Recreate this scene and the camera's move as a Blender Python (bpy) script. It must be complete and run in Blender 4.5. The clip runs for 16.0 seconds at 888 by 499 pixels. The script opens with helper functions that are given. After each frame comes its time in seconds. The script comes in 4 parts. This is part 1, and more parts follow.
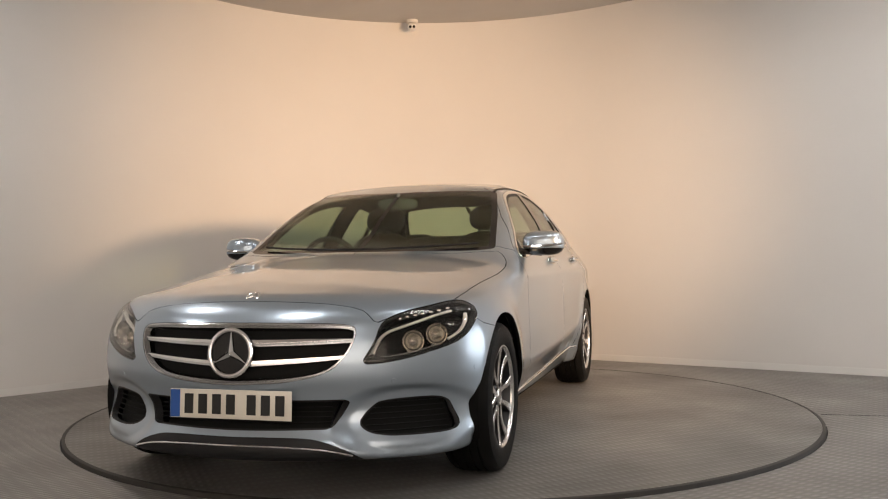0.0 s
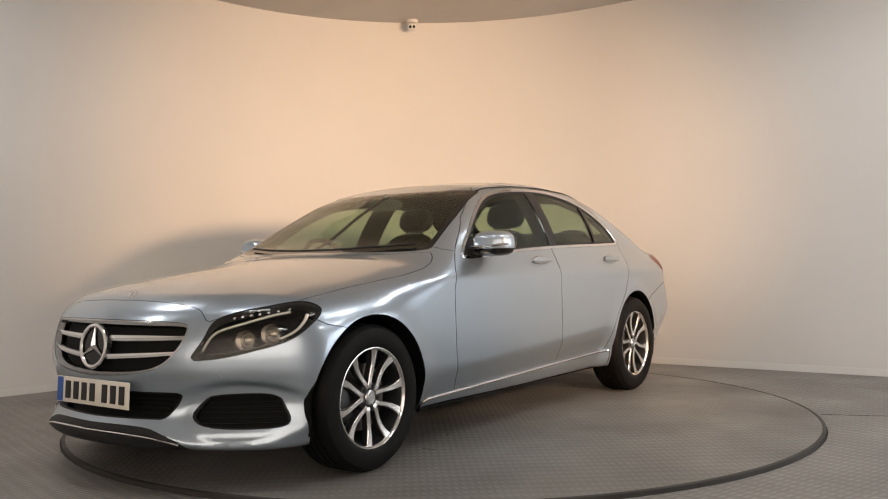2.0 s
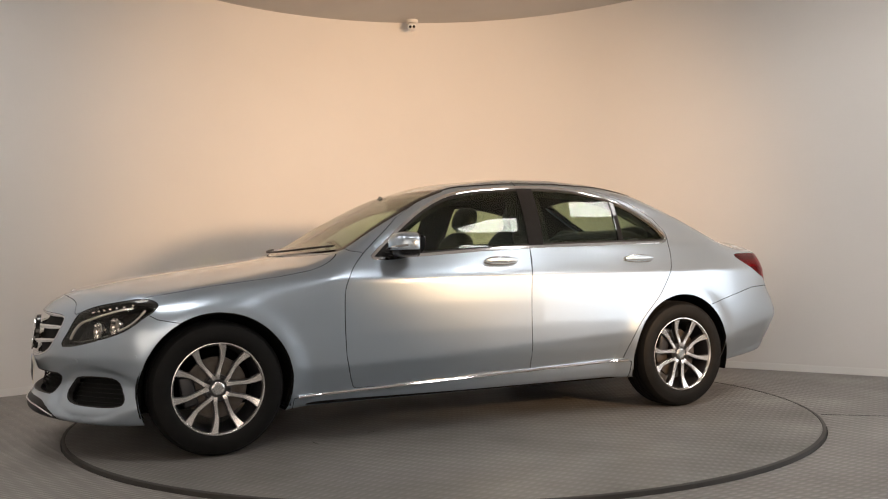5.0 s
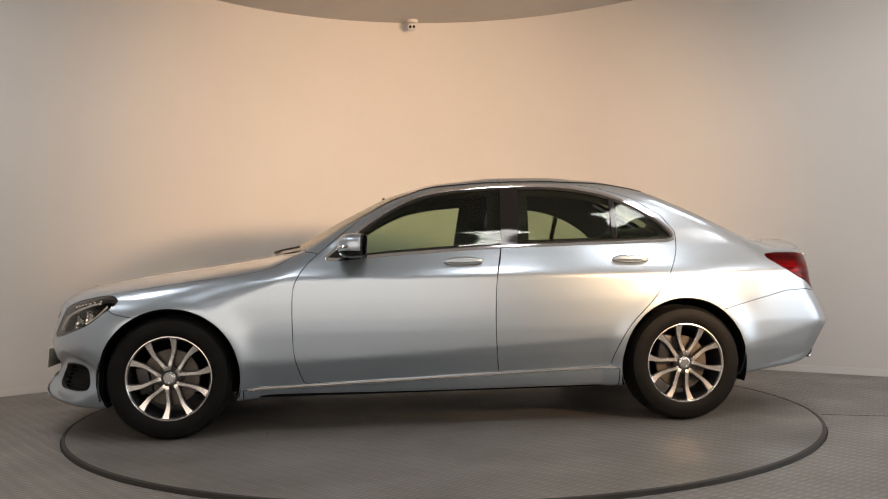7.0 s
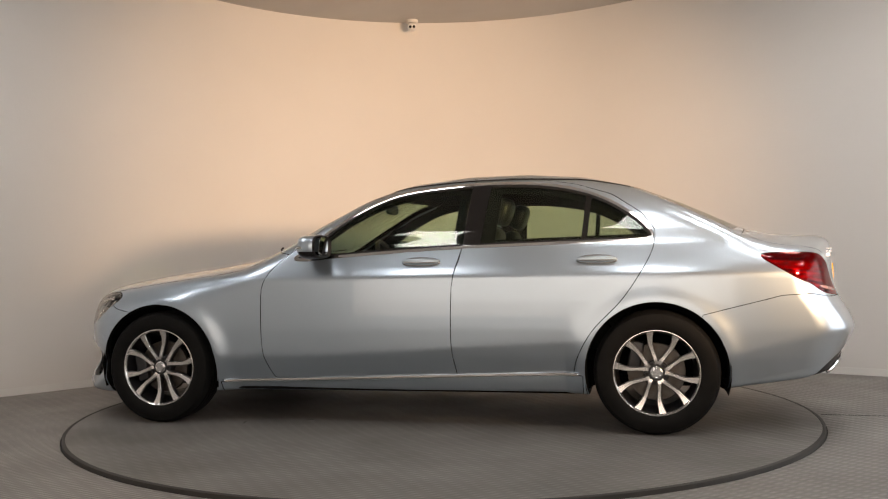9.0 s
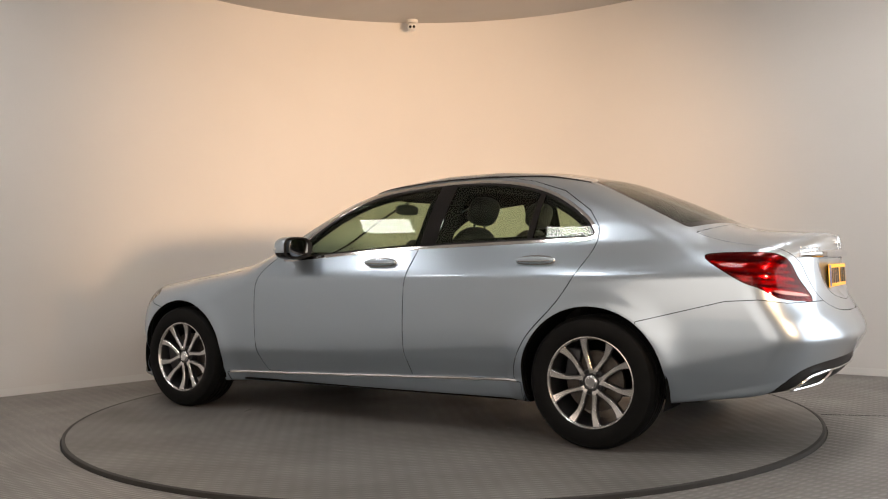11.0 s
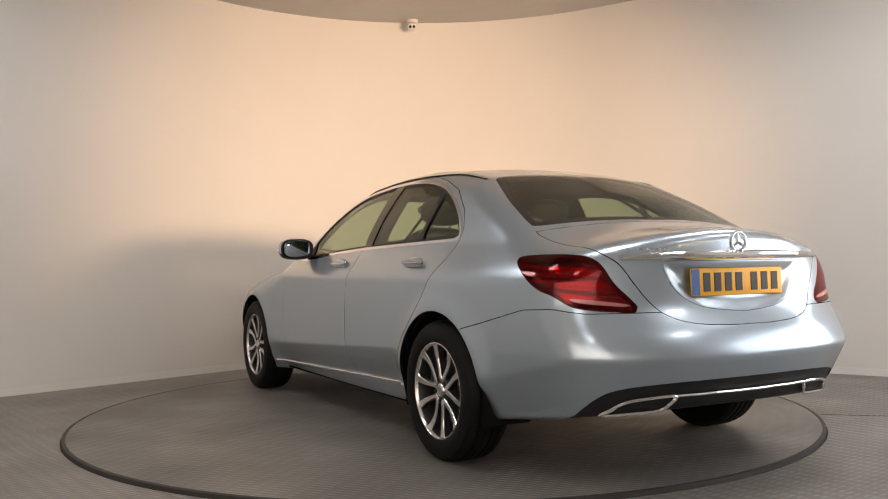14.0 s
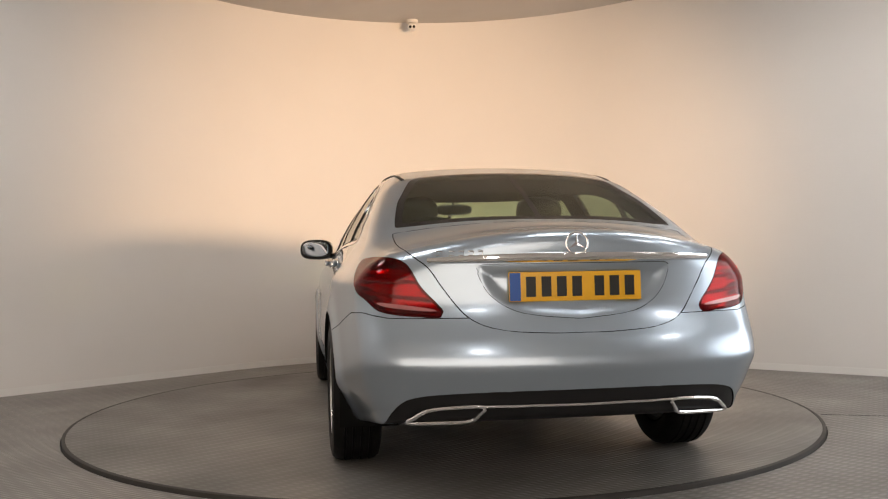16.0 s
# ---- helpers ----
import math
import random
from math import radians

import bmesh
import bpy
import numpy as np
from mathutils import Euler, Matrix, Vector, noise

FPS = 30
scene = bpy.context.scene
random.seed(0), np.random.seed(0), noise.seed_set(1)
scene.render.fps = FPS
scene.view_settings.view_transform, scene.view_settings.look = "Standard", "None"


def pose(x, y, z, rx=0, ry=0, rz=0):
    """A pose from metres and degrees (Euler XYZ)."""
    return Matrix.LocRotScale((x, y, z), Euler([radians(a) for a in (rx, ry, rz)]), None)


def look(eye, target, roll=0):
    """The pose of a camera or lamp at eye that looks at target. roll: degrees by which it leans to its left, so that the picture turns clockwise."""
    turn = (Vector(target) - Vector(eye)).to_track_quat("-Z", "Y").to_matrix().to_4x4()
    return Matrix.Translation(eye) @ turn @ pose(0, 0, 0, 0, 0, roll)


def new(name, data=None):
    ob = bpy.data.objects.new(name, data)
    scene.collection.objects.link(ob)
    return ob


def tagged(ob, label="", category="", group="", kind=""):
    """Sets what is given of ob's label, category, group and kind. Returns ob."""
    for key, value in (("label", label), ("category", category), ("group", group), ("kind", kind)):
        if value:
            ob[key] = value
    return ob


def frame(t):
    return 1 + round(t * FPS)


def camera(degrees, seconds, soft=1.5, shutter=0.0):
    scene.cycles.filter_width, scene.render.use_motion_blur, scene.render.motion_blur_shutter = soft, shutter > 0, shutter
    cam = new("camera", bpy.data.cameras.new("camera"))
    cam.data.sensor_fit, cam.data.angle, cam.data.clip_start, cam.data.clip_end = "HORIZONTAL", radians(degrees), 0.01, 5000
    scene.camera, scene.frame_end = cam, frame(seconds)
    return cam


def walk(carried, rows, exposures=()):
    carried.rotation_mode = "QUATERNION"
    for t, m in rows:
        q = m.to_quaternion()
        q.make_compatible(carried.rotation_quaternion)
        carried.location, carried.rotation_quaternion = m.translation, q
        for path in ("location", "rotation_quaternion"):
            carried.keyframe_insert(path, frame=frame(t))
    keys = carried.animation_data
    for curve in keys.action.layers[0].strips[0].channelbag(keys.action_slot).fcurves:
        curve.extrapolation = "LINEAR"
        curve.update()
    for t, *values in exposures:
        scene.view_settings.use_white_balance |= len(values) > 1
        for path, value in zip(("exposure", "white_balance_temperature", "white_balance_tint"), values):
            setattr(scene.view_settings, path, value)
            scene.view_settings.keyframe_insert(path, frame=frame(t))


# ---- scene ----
# Camera: standing still in front of the turntable
EYE = Vector((0.0, -5.600, 0.9267))
PITCH, YAW, ROLL = radians(0.693), radians(0.250), -0.894
AIM = EYE + Vector((math.sin(YAW) * math.cos(PITCH), math.cos(YAW) * math.cos(PITCH), math.sin(PITCH)))
cam = camera(53.17, 16.0, soft=1.15)
walk(cam, [(0.0, look(EYE, AIM, ROLL)), (16.0, look(EYE, AIM, ROLL))], exposures=[(0.0, -0.05), (3.0, -0.02), (5.5, -0.10), (7.0, -0.18), (8.0, -0.18), (9.0, -0.10), (12.5, 0.06), (16.0, 0.08)])

CEIL = 3.249
FLOOR_Z = -0.020
# Turn of the turntable, seconds and degrees of the car's heading
HEADING = [(0.0, 253.41), (1.0, 243.83), (2.0, 234.15), (3.0, 224.5), (4.0, 214.72), (5.0, 205.4), (6.0, 196.3), (7.0, 186.8), (8.0, 177.0),
           (9.0, 167.45), (10.0, 157.6), (11.0, 147.8), (12.0, 138.05), (13.0, 128.35), (14.0, 118.55), (15.0, 108.8), (16.0, 99.18)]
CAR_OFF = (0.1176, -0.1533)

# ---- light ----
world = bpy.data.worlds.new("world")
scene.world = world
world.use_nodes = True
world.node_tree.nodes["Background"].inputs[0].default_value = (0.9, 0.85, 0.8, 1)
world.node_tree.nodes["Background"].inputs[1].default_value = 0.02


def lamp(name, kind, m, energy, color, **kw):
    data = bpy.data.lights.new(name, kind)
    data.energy, data.color = energy, color
    if kind == "AREA":
        data.shape, data.size, data.size_y = "RECTANGLE", kw["size"], kw["size_y"]
    if kind == "SPOT":
        data.spot_size, data.spot_blend, data.shadow_soft_size = radians(kw["cone"]), kw["blend"], kw["soft"]
    ob = new(name, data)
    ob.matrix_world = m
    return ob


WARM = (1.0, 0.62, 0.33)
lamp("warm_spot", "SPOT", look((3.7, -4.0, 1.85), (-0.40, 2.87, 1.50)), 1900, WARM, cone=50, blend=1.0, soft=0.25)
# The last four panels are unseen, added to brighten the sides and back
PANELS_AND_FILL = [(1.0, -2.35), (-1.18, -2.25), (2.12, -1.3), (2.70, -0.05), (-2.6, -0.6), (3.7, -2.0), (3.7, -3.6), (-3.5, -2.0), (0.0, -5.7)]

# ---- materials ----
def material(name, color, rough=0.5, metal=0.0, **kw):
    m = bpy.data.materials.new(name)
    m.use_nodes = True
    b = m.node_tree.nodes["Principled BSDF"]
    b.inputs["Base Color"].default_value = (*color, 1)
    b.inputs["Roughness"].default_value, b.inputs["Metallic"].default_value = rough, metal
    for k, v in kw.items():
        b.inputs[k.replace("_", " ")].default_value = v
    return m


def nodes_of(m):
    t = m.node_tree
    return t.nodes, t.links, t.nodes["Principled BSDF"]


def vary(m, scale, amount, dark, bump=0.0, bump_scale=200.0, rough=0.0, stretch=(1, 1, 1), detail=6.0):
    """Two scales of variation: blotches in the colour, fine grain in the relief."""
    n, l, b = nodes_of(m)
    co = n.new("ShaderNodeTexCoord")
    mp = n.new("ShaderNodeMapping")
    mp.inputs["Scale"].default_value = stretch
    l.new(co.outputs["Object"], mp.inputs[0])
    t = n.new("ShaderNodeTexNoise")
    t.inputs["Scale"].default_value, t.inputs["Detail"].default_value = scale, detail
    l.new(mp.outputs[0], t.inputs["Vector"])
    ramp = n.new("ShaderNodeMapRange")
    ramp.inputs[1].default_value, ramp.inputs[2].default_value = 0.35, 0.7
    ramp.inputs[3].default_value, ramp.inputs[4].default_value = 0.0, amount
    l.new(t.outputs[0], ramp.inputs[0])
    mix = n.new("ShaderNodeMix")
    mix.data_type = "RGBA"
    c = b.inputs["Base Color"].default_value[:]
    mix.inputs[6].default_value = c
    mix.inputs[7].default_value = (*dark, 1)
    l.new(ramp.outputs[0], mix.inputs[0])
    l.new(mix.outputs[2], b.inputs["Base Color"])
    if rough:
        r = n.new("ShaderNodeMapRange")
        r0 = b.inputs["Roughness"].default_value
        r.inputs[1].default_value, r.inputs[2].default_value = 0.3, 0.7
        r.inputs[3].default_value, r.inputs[4].default_value = r0 - rough, r0 + rough
        l.new(t.outputs[0], r.inputs[0])
        l.new(r.outputs[0], b.inputs["Roughness"])
    if bump:
        t2 = n.new("ShaderNodeTexNoise")
        t2.inputs["Scale"].default_value, t2.inputs["Detail"].default_value = bump_scale, 3.0
        l.new(mp.outputs[0], t2.inputs["Vector"])
        bp = n.new("ShaderNodeBump")
        bp.inputs["Strength"].default_value, bp.inputs["Distance"].default_value = bump, 0.002
        l.new(t2.outputs[0], bp.inputs["Height"])
        l.new(bp.outputs[0], b.inputs["Normal"])
    return m


WALL = vary(material("wall_paint", (0.76, 0.74, 0.72), 0.65), 0.8, 0.5, (0.70, 0.68, 0.66), 0.25, 60.0)
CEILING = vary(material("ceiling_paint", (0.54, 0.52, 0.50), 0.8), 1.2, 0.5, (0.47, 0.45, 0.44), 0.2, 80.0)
SKIRT = vary(material("skirting_gloss", (0.80, 0.79, 0.77), 0.35), 3.0, 0.5, (0.72, 0.70, 0.68))
BLACK = material("black_plastic", (0.010, 0.010, 0.011), 0.5, Specular_IOR_Level=0.3)
GLOSSBLACK = material("black_gloss", (0.008, 0.008, 0.009), 0.06)
LINER_AND_GAP_SHADE = material("liner_felt_and_gap_shade", (0.006, 0.006, 0.006), 0.9, Specular_IOR_Level=0.1)
CHROME = material("chrome", (0.86, 0.86, 0.87), 0.08, 1.0)
SATIN = material("satin_silver", (0.62, 0.63, 0.64), 0.20, 1.0)
PANEL = material("panel_diffuser", (0.9, 0.9, 0.9), 0.5, Emission_Color=(1.0, 0.96, 0.93, 1), Emission_Strength=13.2)
# Added glowing fill surfaces, standing in for brightly lit walls out of view
WARM_FILL = material("warm_fill_glow", (0.9, 0.9, 0.9), 0.5, Emission_Color=(1.0, 0.83, 0.68, 1), Emission_Strength=1.8)
COOL_FILL = material("cool_fill_glow", (0.9, 0.9, 0.9), 0.5, Emission_Color=(0.94, 0.97, 1.0, 1), Emission_Strength=2.6)
TYRE = vary(material("tyre_rubber", (0.0055, 0.0055, 0.0055), 0.55, Specular_IOR_Level=0.12), 14.0, 0.6, (0.010, 0.0095, 0.009), 0.3, 300.0)


def pane_material(name, tint, ior):
    """Thin clear sheet: see-through with a tint, mirror gloss that grows towards grazing."""
    m = bpy.data.materials.new(name)
    m.use_nodes = True
    n, l = m.node_tree.nodes, m.node_tree.links
    n.clear()
    out = n.new("ShaderNodeOutputMaterial")
    mix = n.new("ShaderNodeMixShader")
    clear = n.new("ShaderNodeBsdfTransparent")
    clear.inputs["Color"].default_value = (*tint, 1)
    gloss = n.new("ShaderNodeBsdfGlossy")
    gloss.inputs["Roughness"].default_value = 0.0
    edge = n.new("ShaderNodeLayerWeight")
    edge.inputs["Blend"].default_value = 0.5
    power = n.new("ShaderNodeMath")
    power.operation = "POWER"
    power.inputs[1].default_value = 5.0
    l.new(edge.outputs["Facing"], power.inputs[0])
    f0 = ((ior - 1) / (ior + 1)) ** 2
    level = n.new("ShaderNodeMapRange")
    level.inputs[3].default_value, level.inputs[4].default_value = f0, 0.9
    l.new(power.outputs[0], level.inputs[0])
    l.new(level.outputs[0], mix.inputs[0])
    l.new(clear.outputs[0], mix.inputs[1])
    l.new(gloss.outputs[0], mix.inputs[2])
    l.new(mix.outputs[0], out.inputs["Surface"])
    return m


GLASS = pane_material("window_glass", (0.78, 0.85, 0.77), 1.5)
CLEAR = pane_material("clear_lens", (0.95, 0.94, 0.92), 1.30)


def paint_material():
    m = material("silver_blue_paint", (0.40, 0.475, 0.555), 0.29, 0.80, Coat_Weight=1.0, Coat_Roughness=0.02, Coat_IOR=1.5)
    vary(m, 2.2, 0.35, (0.38, 0.455, 0.535), detail=2.0)
    return m


PAINT = paint_material()


def deck_material(name, base, dark, relief, lo, hi):
    """Rubber deck with raised short ribs in a chequer, dusty in patches."""
    m = material(name, base, 0.5)
    vary(m, 1.3, 0.8, dark, rough=0.12)
    n, l, b = nodes_of(m)
    co = n.new("ShaderNodeTexCoord")
    waves = []
    for ang, size in ((0.9, 9.5), (-0.67, 4.5)):
        mp = n.new("ShaderNodeMapping")
        mp.inputs["Rotation"].default_value = (0, 0, ang)
        l.new(co.outputs["Object"], mp.inputs[0])
        w = n.new("ShaderNodeTexWave")
        w.inputs["Scale"].default_value = size
        l.new(mp.outputs[0], w.inputs["Vector"])
        waves.append(w)
    mul = n.new("ShaderNodeMath")
    mul.operation = "MULTIPLY"
    l.new(waves[0].outputs["Fac"], mul.inputs[0])
    l.new(waves[1].outputs["Fac"], mul.inputs[1])
    bp = n.new("ShaderNodeBump")
    bp.inputs["Strength"].default_value, bp.inputs["Distance"].default_value = relief, 0.006
    l.new(mul.outputs[0], bp.inputs["Height"])
    l.new(bp.outputs[0], b.inputs["Normal"])
    # rib tops are toned paler than the grooves
    src = b.inputs["Base Color"].links[0].from_socket
    mx = n.new("ShaderNodeMix")
    mx.data_type, mx.blend_type = "RGBA", "MULTIPLY"
    tone = n.new("ShaderNodeMapRange")
    tone.inputs[3].default_value, tone.inputs[4].default_value = lo, hi
    l.new(mul.outputs[0], tone.inputs[0])
    mx.inputs[0].default_value = 1.0
    l.new(src, mx.inputs[6])
    l.new(tone.outputs[0], mx.inputs[7])
    l.new(mx.outputs[2], b.inputs["Base Color"])
    return m


SCUFF = material("pale_scuff", (0.32, 0.30, 0.28), 0.7)
FLOOR = deck_material("floor_deck", (0.245, 0.232, 0.217), (0.19, 0.180, 0.168), 0.8, 0.85, 1.2)
DECK = deck_material("turntable_deck", (0.195, 0.186, 0.175), (0.125, 0.119, 0.111), 0.35, 0.93, 1.10)

# ---- mesh helpers ----
def mesh_of(name, verts, faces, mat, normals=None, smooth=True):
    me = bpy.data.meshes.new(name)
    me.from_pydata([tuple(v) for v in verts], [], [tuple(int(i) for i in f) for f in faces])
    if smooth:
        me.shade_smooth()
    if normals is not None:
        me.normals_split_custom_set_from_vertices([tuple(n) for n in normals])
    me.materials.append(mat)
    return me


def hang(name, me, parent=None, label="", m=None):
    ob = new(name, me)
    if parent is not None:
        ob.parent = parent
    if m is not None:
        ob.matrix_basis = m
    if label:
        tagged(ob, label)
    return ob


def part(name, bm, mat, parent=None, label="", smooth=True, m=None):
    """Links a bmesh as one mesh object under a thing or a part."""
    bmesh.ops.recalc_face_normals(bm, faces=bm.faces[:])
    me = bpy.data.meshes.new(name)
    bm.to_mesh(me)
    bm.free()
    if smooth:
        me.shade_smooth()
        me.set_sharp_from_angle(angle=radians(35))
    me.materials.append(mat)
    return hang(name, me, parent, label, m)


def empty(name, parent=None, m=None):
    ob = new(name)
    ob.empty_display_size = 0.1
    if parent is not None:
        ob.parent = parent
    if m is not None:
        ob.matrix_basis = m
    return ob


def box(bm, c, s, m=None, bevel=0.0):
    mm = Matrix.Translation(c) @ Matrix.Diagonal((*s, 1))
    if m is not None:
        mm = m @ mm
    r = bmesh.ops.create_cube(bm, size=1.0, matrix=mm)
    if bevel:
        es = list({e for v in r["verts"] for e in v.link_edges})
        bmesh.ops.bevel(bm, geom=es, offset=bevel, segments=3, affect="EDGES", profile=0.5)


def cyl(bm, r1, r2, depth, m, seg=32, caps=True):
    bmesh.ops.create_cone(bm, cap_ends=caps, segments=seg, radius1=r1, radius2=r2, depth=depth, matrix=m)


def lathe(bm, prof, seg=64, axis="y", centre=(0, 0, 0), closed=False):
    """Turns a profile of (radius, along) round an axis."""
    rings = []
    cx, cy, cz = centre
    for r, a in prof:
        ring = []
        for i in range(seg):
            t = 2 * math.pi * i / seg
            u, v = r * math.cos(t), r * math.sin(t)
            p = (cx + u, cy + a, cz + v) if axis == "y" else (cx + u, cy + v, cz + a) if axis == "z" else (cx + a, cy + u, cz + v)
            ring.append(bm.verts.new(p))
        rings.append(ring)
    pairs = list(zip(rings, rings[1:])) + ([(rings[-1], rings[0])] if closed else [])
    for a, b in pairs:
        for i in range(seg):
            bm.faces.new((a[i], a[(i + 1) % seg], b[(i + 1) % seg], b[i]))
    return rings


def tube(bm, pts, r, seg=8, closed=False, flat=1.0, up=(0, 0, 1)):
    """A round (or flattened) bar along points."""
    pts = [Vector(p) for p in pts]
    n, rings = len(pts), []
    for i, p in enumerate(pts):
        a = pts[(i - 1) % n] if closed or i else pts[0]
        b = pts[(i + 1) % n] if closed or i < n - 1 else pts[-1]
        d = (b - a).normalized()
        side = d.cross(Vector(up))
        side = side.normalized() if side.length > 1e-4 else d.orthogonal().normalized()
        u = side.cross(d)
        rr = r[i] if isinstance(r, (list, tuple)) else r
        rings.append([bm.verts.new(p + side * rr * math.cos(2 * math.pi * k / seg) + u * rr * flat * math.sin(2 * math.pi * k / seg)) for k in range(seg)])
    for i in range(n if closed else n - 1):
        a, b = rings[i], rings[(i + 1) % n]
        for k in range(seg):
            bm.faces.new((a[k], a[(k + 1) % seg], b[(k + 1) % seg], b[k]))
    if not closed:
        bm.faces.new(rings[0])
        bm.faces.new(rings[-1])


def prism(bm, poly, lo, hi, axis="y"):
    """A flat outline given thickness along an axis."""
    def at(p, k):
        return {"y": (p[0], k, p[1]), "x": (k, p[0], p[1]), "z": (p[0], p[1], k)}[axis]
    a = [bm.verts.new(at(p, lo)) for p in poly]
    b = [bm.verts.new(at(p, hi)) for p in poly]
    bm.faces.new(a)
    bm.faces.new(b)
    for i in range(len(poly)):
        j = (i + 1) % len(poly)
        bm.faces.new((a[i], a[j], b[j], b[i]))


def curve_through(pts, n=12, closed=False):
    """Catmull-Rom points through a few given ones."""
    pts = [Vector(p) for p in pts]
    out, m = [], len(pts)
    for i in range(m if closed else m - 1):
        p = [pts[(i + k) % m] if closed else pts[min(max(i + k, 0), m - 1)] for k in (-1, 0, 1, 2)]
        for k in range(n):
            t = k / n
            out.append(0.5 * (2 * p[1] + (p[2] - p[0]) * t + (2 * p[0] - 5 * p[1] + 4 * p[2] - p[3]) * t * t + (3 * p[1] - p[0] - 3 * p[2] + p[3]) * t ** 3))
    if not closed:
        out.append(pts[-1])
    return out

# ---- the studio ----
def wall_line():
    """Plan of the curved backdrop: a straight run, an arc, a straight run."""
    cx, cy, r = 0.0, 0.31, 2.56
    a0, a1 = radians(135.5), radians(54.5)
    pts = []
    p = Vector((cx + r * math.cos(a0), cy + r * math.sin(a0)))
    d = Vector((-math.sin(a0), math.cos(a0)))
    pts.append(p + d * 4.0)
    for i in range(61):
        a = a0 + (a1 - a0) * i / 60
        pts.append(Vector((cx + r * math.cos(a), cy + r * math.sin(a))))
    d = Vector((math.sin(a1), -math.cos(a1)))
    pts.append(pts[-1] + d * 4.0)
    return [Vector((p.x * 1.0216, (p.y + 5.6) * 1.0216 - 5.6)) for p in pts]


def strip(pts, z0, z1, thick, proud=0.0):
    """An upright band along a plan line, thickened outwards."""
    bm = bmesh.new()
    rows = []
    for i, p in enumerate(pts):
        a, b = pts[max(i - 1, 0)], pts[min(i + 1, len(pts) - 1)]
        d = (b - a).normalized()
        n = Vector((-d.y, d.x))
        i0, o0 = p - n * proud, p + n * thick
        rows.append([bm.verts.new((q.x, q.y, z)) for q, z in ((i0, z0), (i0, z1), (o0, z1), (o0, z0))])
    for a, b in zip(rows, rows[1:]):
        for k in range(4):
            bm.faces.new((a[k], b[k], b[(k + 1) % 4], a[(k + 1) % 4]))
    bm.faces.new(rows[0])
    bm.faces.new(rows[-1])
    return bm


LINE = wall_line()
tagged(part("wall_north", strip(LINE, FLOOR_Z, CEIL, 0.1), WALL), "curved off-white painted studio backdrop wall", "wall", kind="structure")
tagged(part("baseboard", strip(LINE, FLOOR_Z, FLOOR_Z + 0.055, -0.001, 0.008), SKIRT), "low white skirting strip along the curved wall", "skirting", kind="structure")
L0, R0 = LINE[0], LINE[-1]
BACK = -6.5
for name, a, b in (("wall_west", (L0.x, BACK), (L0.x, L0.y)), ("wall_east", (R0.x, R0.y), (R0.x, BACK)), ("wall_south", (R0.x, BACK), (L0.x, BACK))):
    bm = strip([Vector(a), Vector(b)], FLOOR_Z, CEIL, 0.1)
    tagged(part(name, bm, WALL), "plain off-white painted studio wall", "wall", kind="structure")
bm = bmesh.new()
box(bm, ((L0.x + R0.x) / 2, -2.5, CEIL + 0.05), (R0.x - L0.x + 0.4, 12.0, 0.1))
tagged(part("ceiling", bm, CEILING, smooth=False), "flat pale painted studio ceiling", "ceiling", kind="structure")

RT, TABLE_X = 2.205, 0.008
bm = bmesh.new()
NS = 128
ring = [bm.verts.new((TABLE_X + (RT + 0.016) * math.cos(2 * math.pi * i / NS), (RT + 0.016) * math.sin(2 * math.pi * i / NS), FLOOR_Z)) for i in range(NS)]
low = [bm.verts.new((v.co.x, v.co.y, -0.08)) for v in ring]
out = []
for i in range(NS):
    a = 2 * math.pi * i / NS
    c, s = math.cos(a), math.sin(a)
    k = min(5.2 / max(abs(c), 1e-6), (4.0 if s > 0 else 8.6) / max(abs(s), 1e-6))
    out.append(bm.verts.new((k * c, k * s, FLOOR_Z)))
for i in range(NS):
    j = (i + 1) % NS
    bm.faces.new((ring[i], ring[j], out[j], out[i]))
    bm.faces.new((ring[j], ring[i], low[i], low[j]))
bm.faces.new(low)
tagged(part("floor", bm, FLOOR, smooth=False), "dark grey ribbed rubber studio floor", "floor", kind="structure")


def turntable():
    root = tagged(empty("turntable"), "round grey ribbed turntable with black rim flush in the floor", "turntable")
    bm = bmesh.new()
    lathe(bm, [(0.001, 0.0), (RT - 0.012, 0.0), (RT - 0.010, -0.002), (RT - 0.010, -0.07), (0.001, -0.07)], NS, "z")
    part("deck", bm, DECK, root)
    bm = bmesh.new()
    lathe(bm, [(RT - 0.0095, -0.07), (RT - 0.0095, 0.0005), (RT + 0.004, 0.001), (RT + 0.009, -0.002), (RT + 0.010, -0.006), (RT + 0.010, -0.07)], NS, "z")
    part("rim", bm, material("rim_rubber", (0.028, 0.025, 0.022), 0.65), root, "black rubber edge ring")
    rnd = random.Random(4)
    for k in range(14):
        r, a = rnd.uniform(0.5, 2.05), rnd.uniform(0, 6.28)
        w = rnd.uniform(0.02, 0.07)
        bm = bmesh.new()
        box(bm, (0, 0, 0), (w, rnd.uniform(0.003, 0.006), 0.0008))
        part("scuff", bm, SCUFF if k % 3 else BLACK, root, "small scuff mark", m=pose(r * math.cos(a), r * math.sin(a), 0.0012, 0, 0, rnd.uniform(0, 180)))
    return root


TURNTABLE = turntable()


bm = bmesh.new()
box(bm, (0, 0, 0), (0.55, 0.006, 0.0015))
tagged(part("floor_seam", bm, BLACK, None, smooth=False, m=pose(2.50, -0.42, FLOOR_Z + 0.001, 0, 0, -14)), "dark joint between floor sheets", "seam", kind="structure")

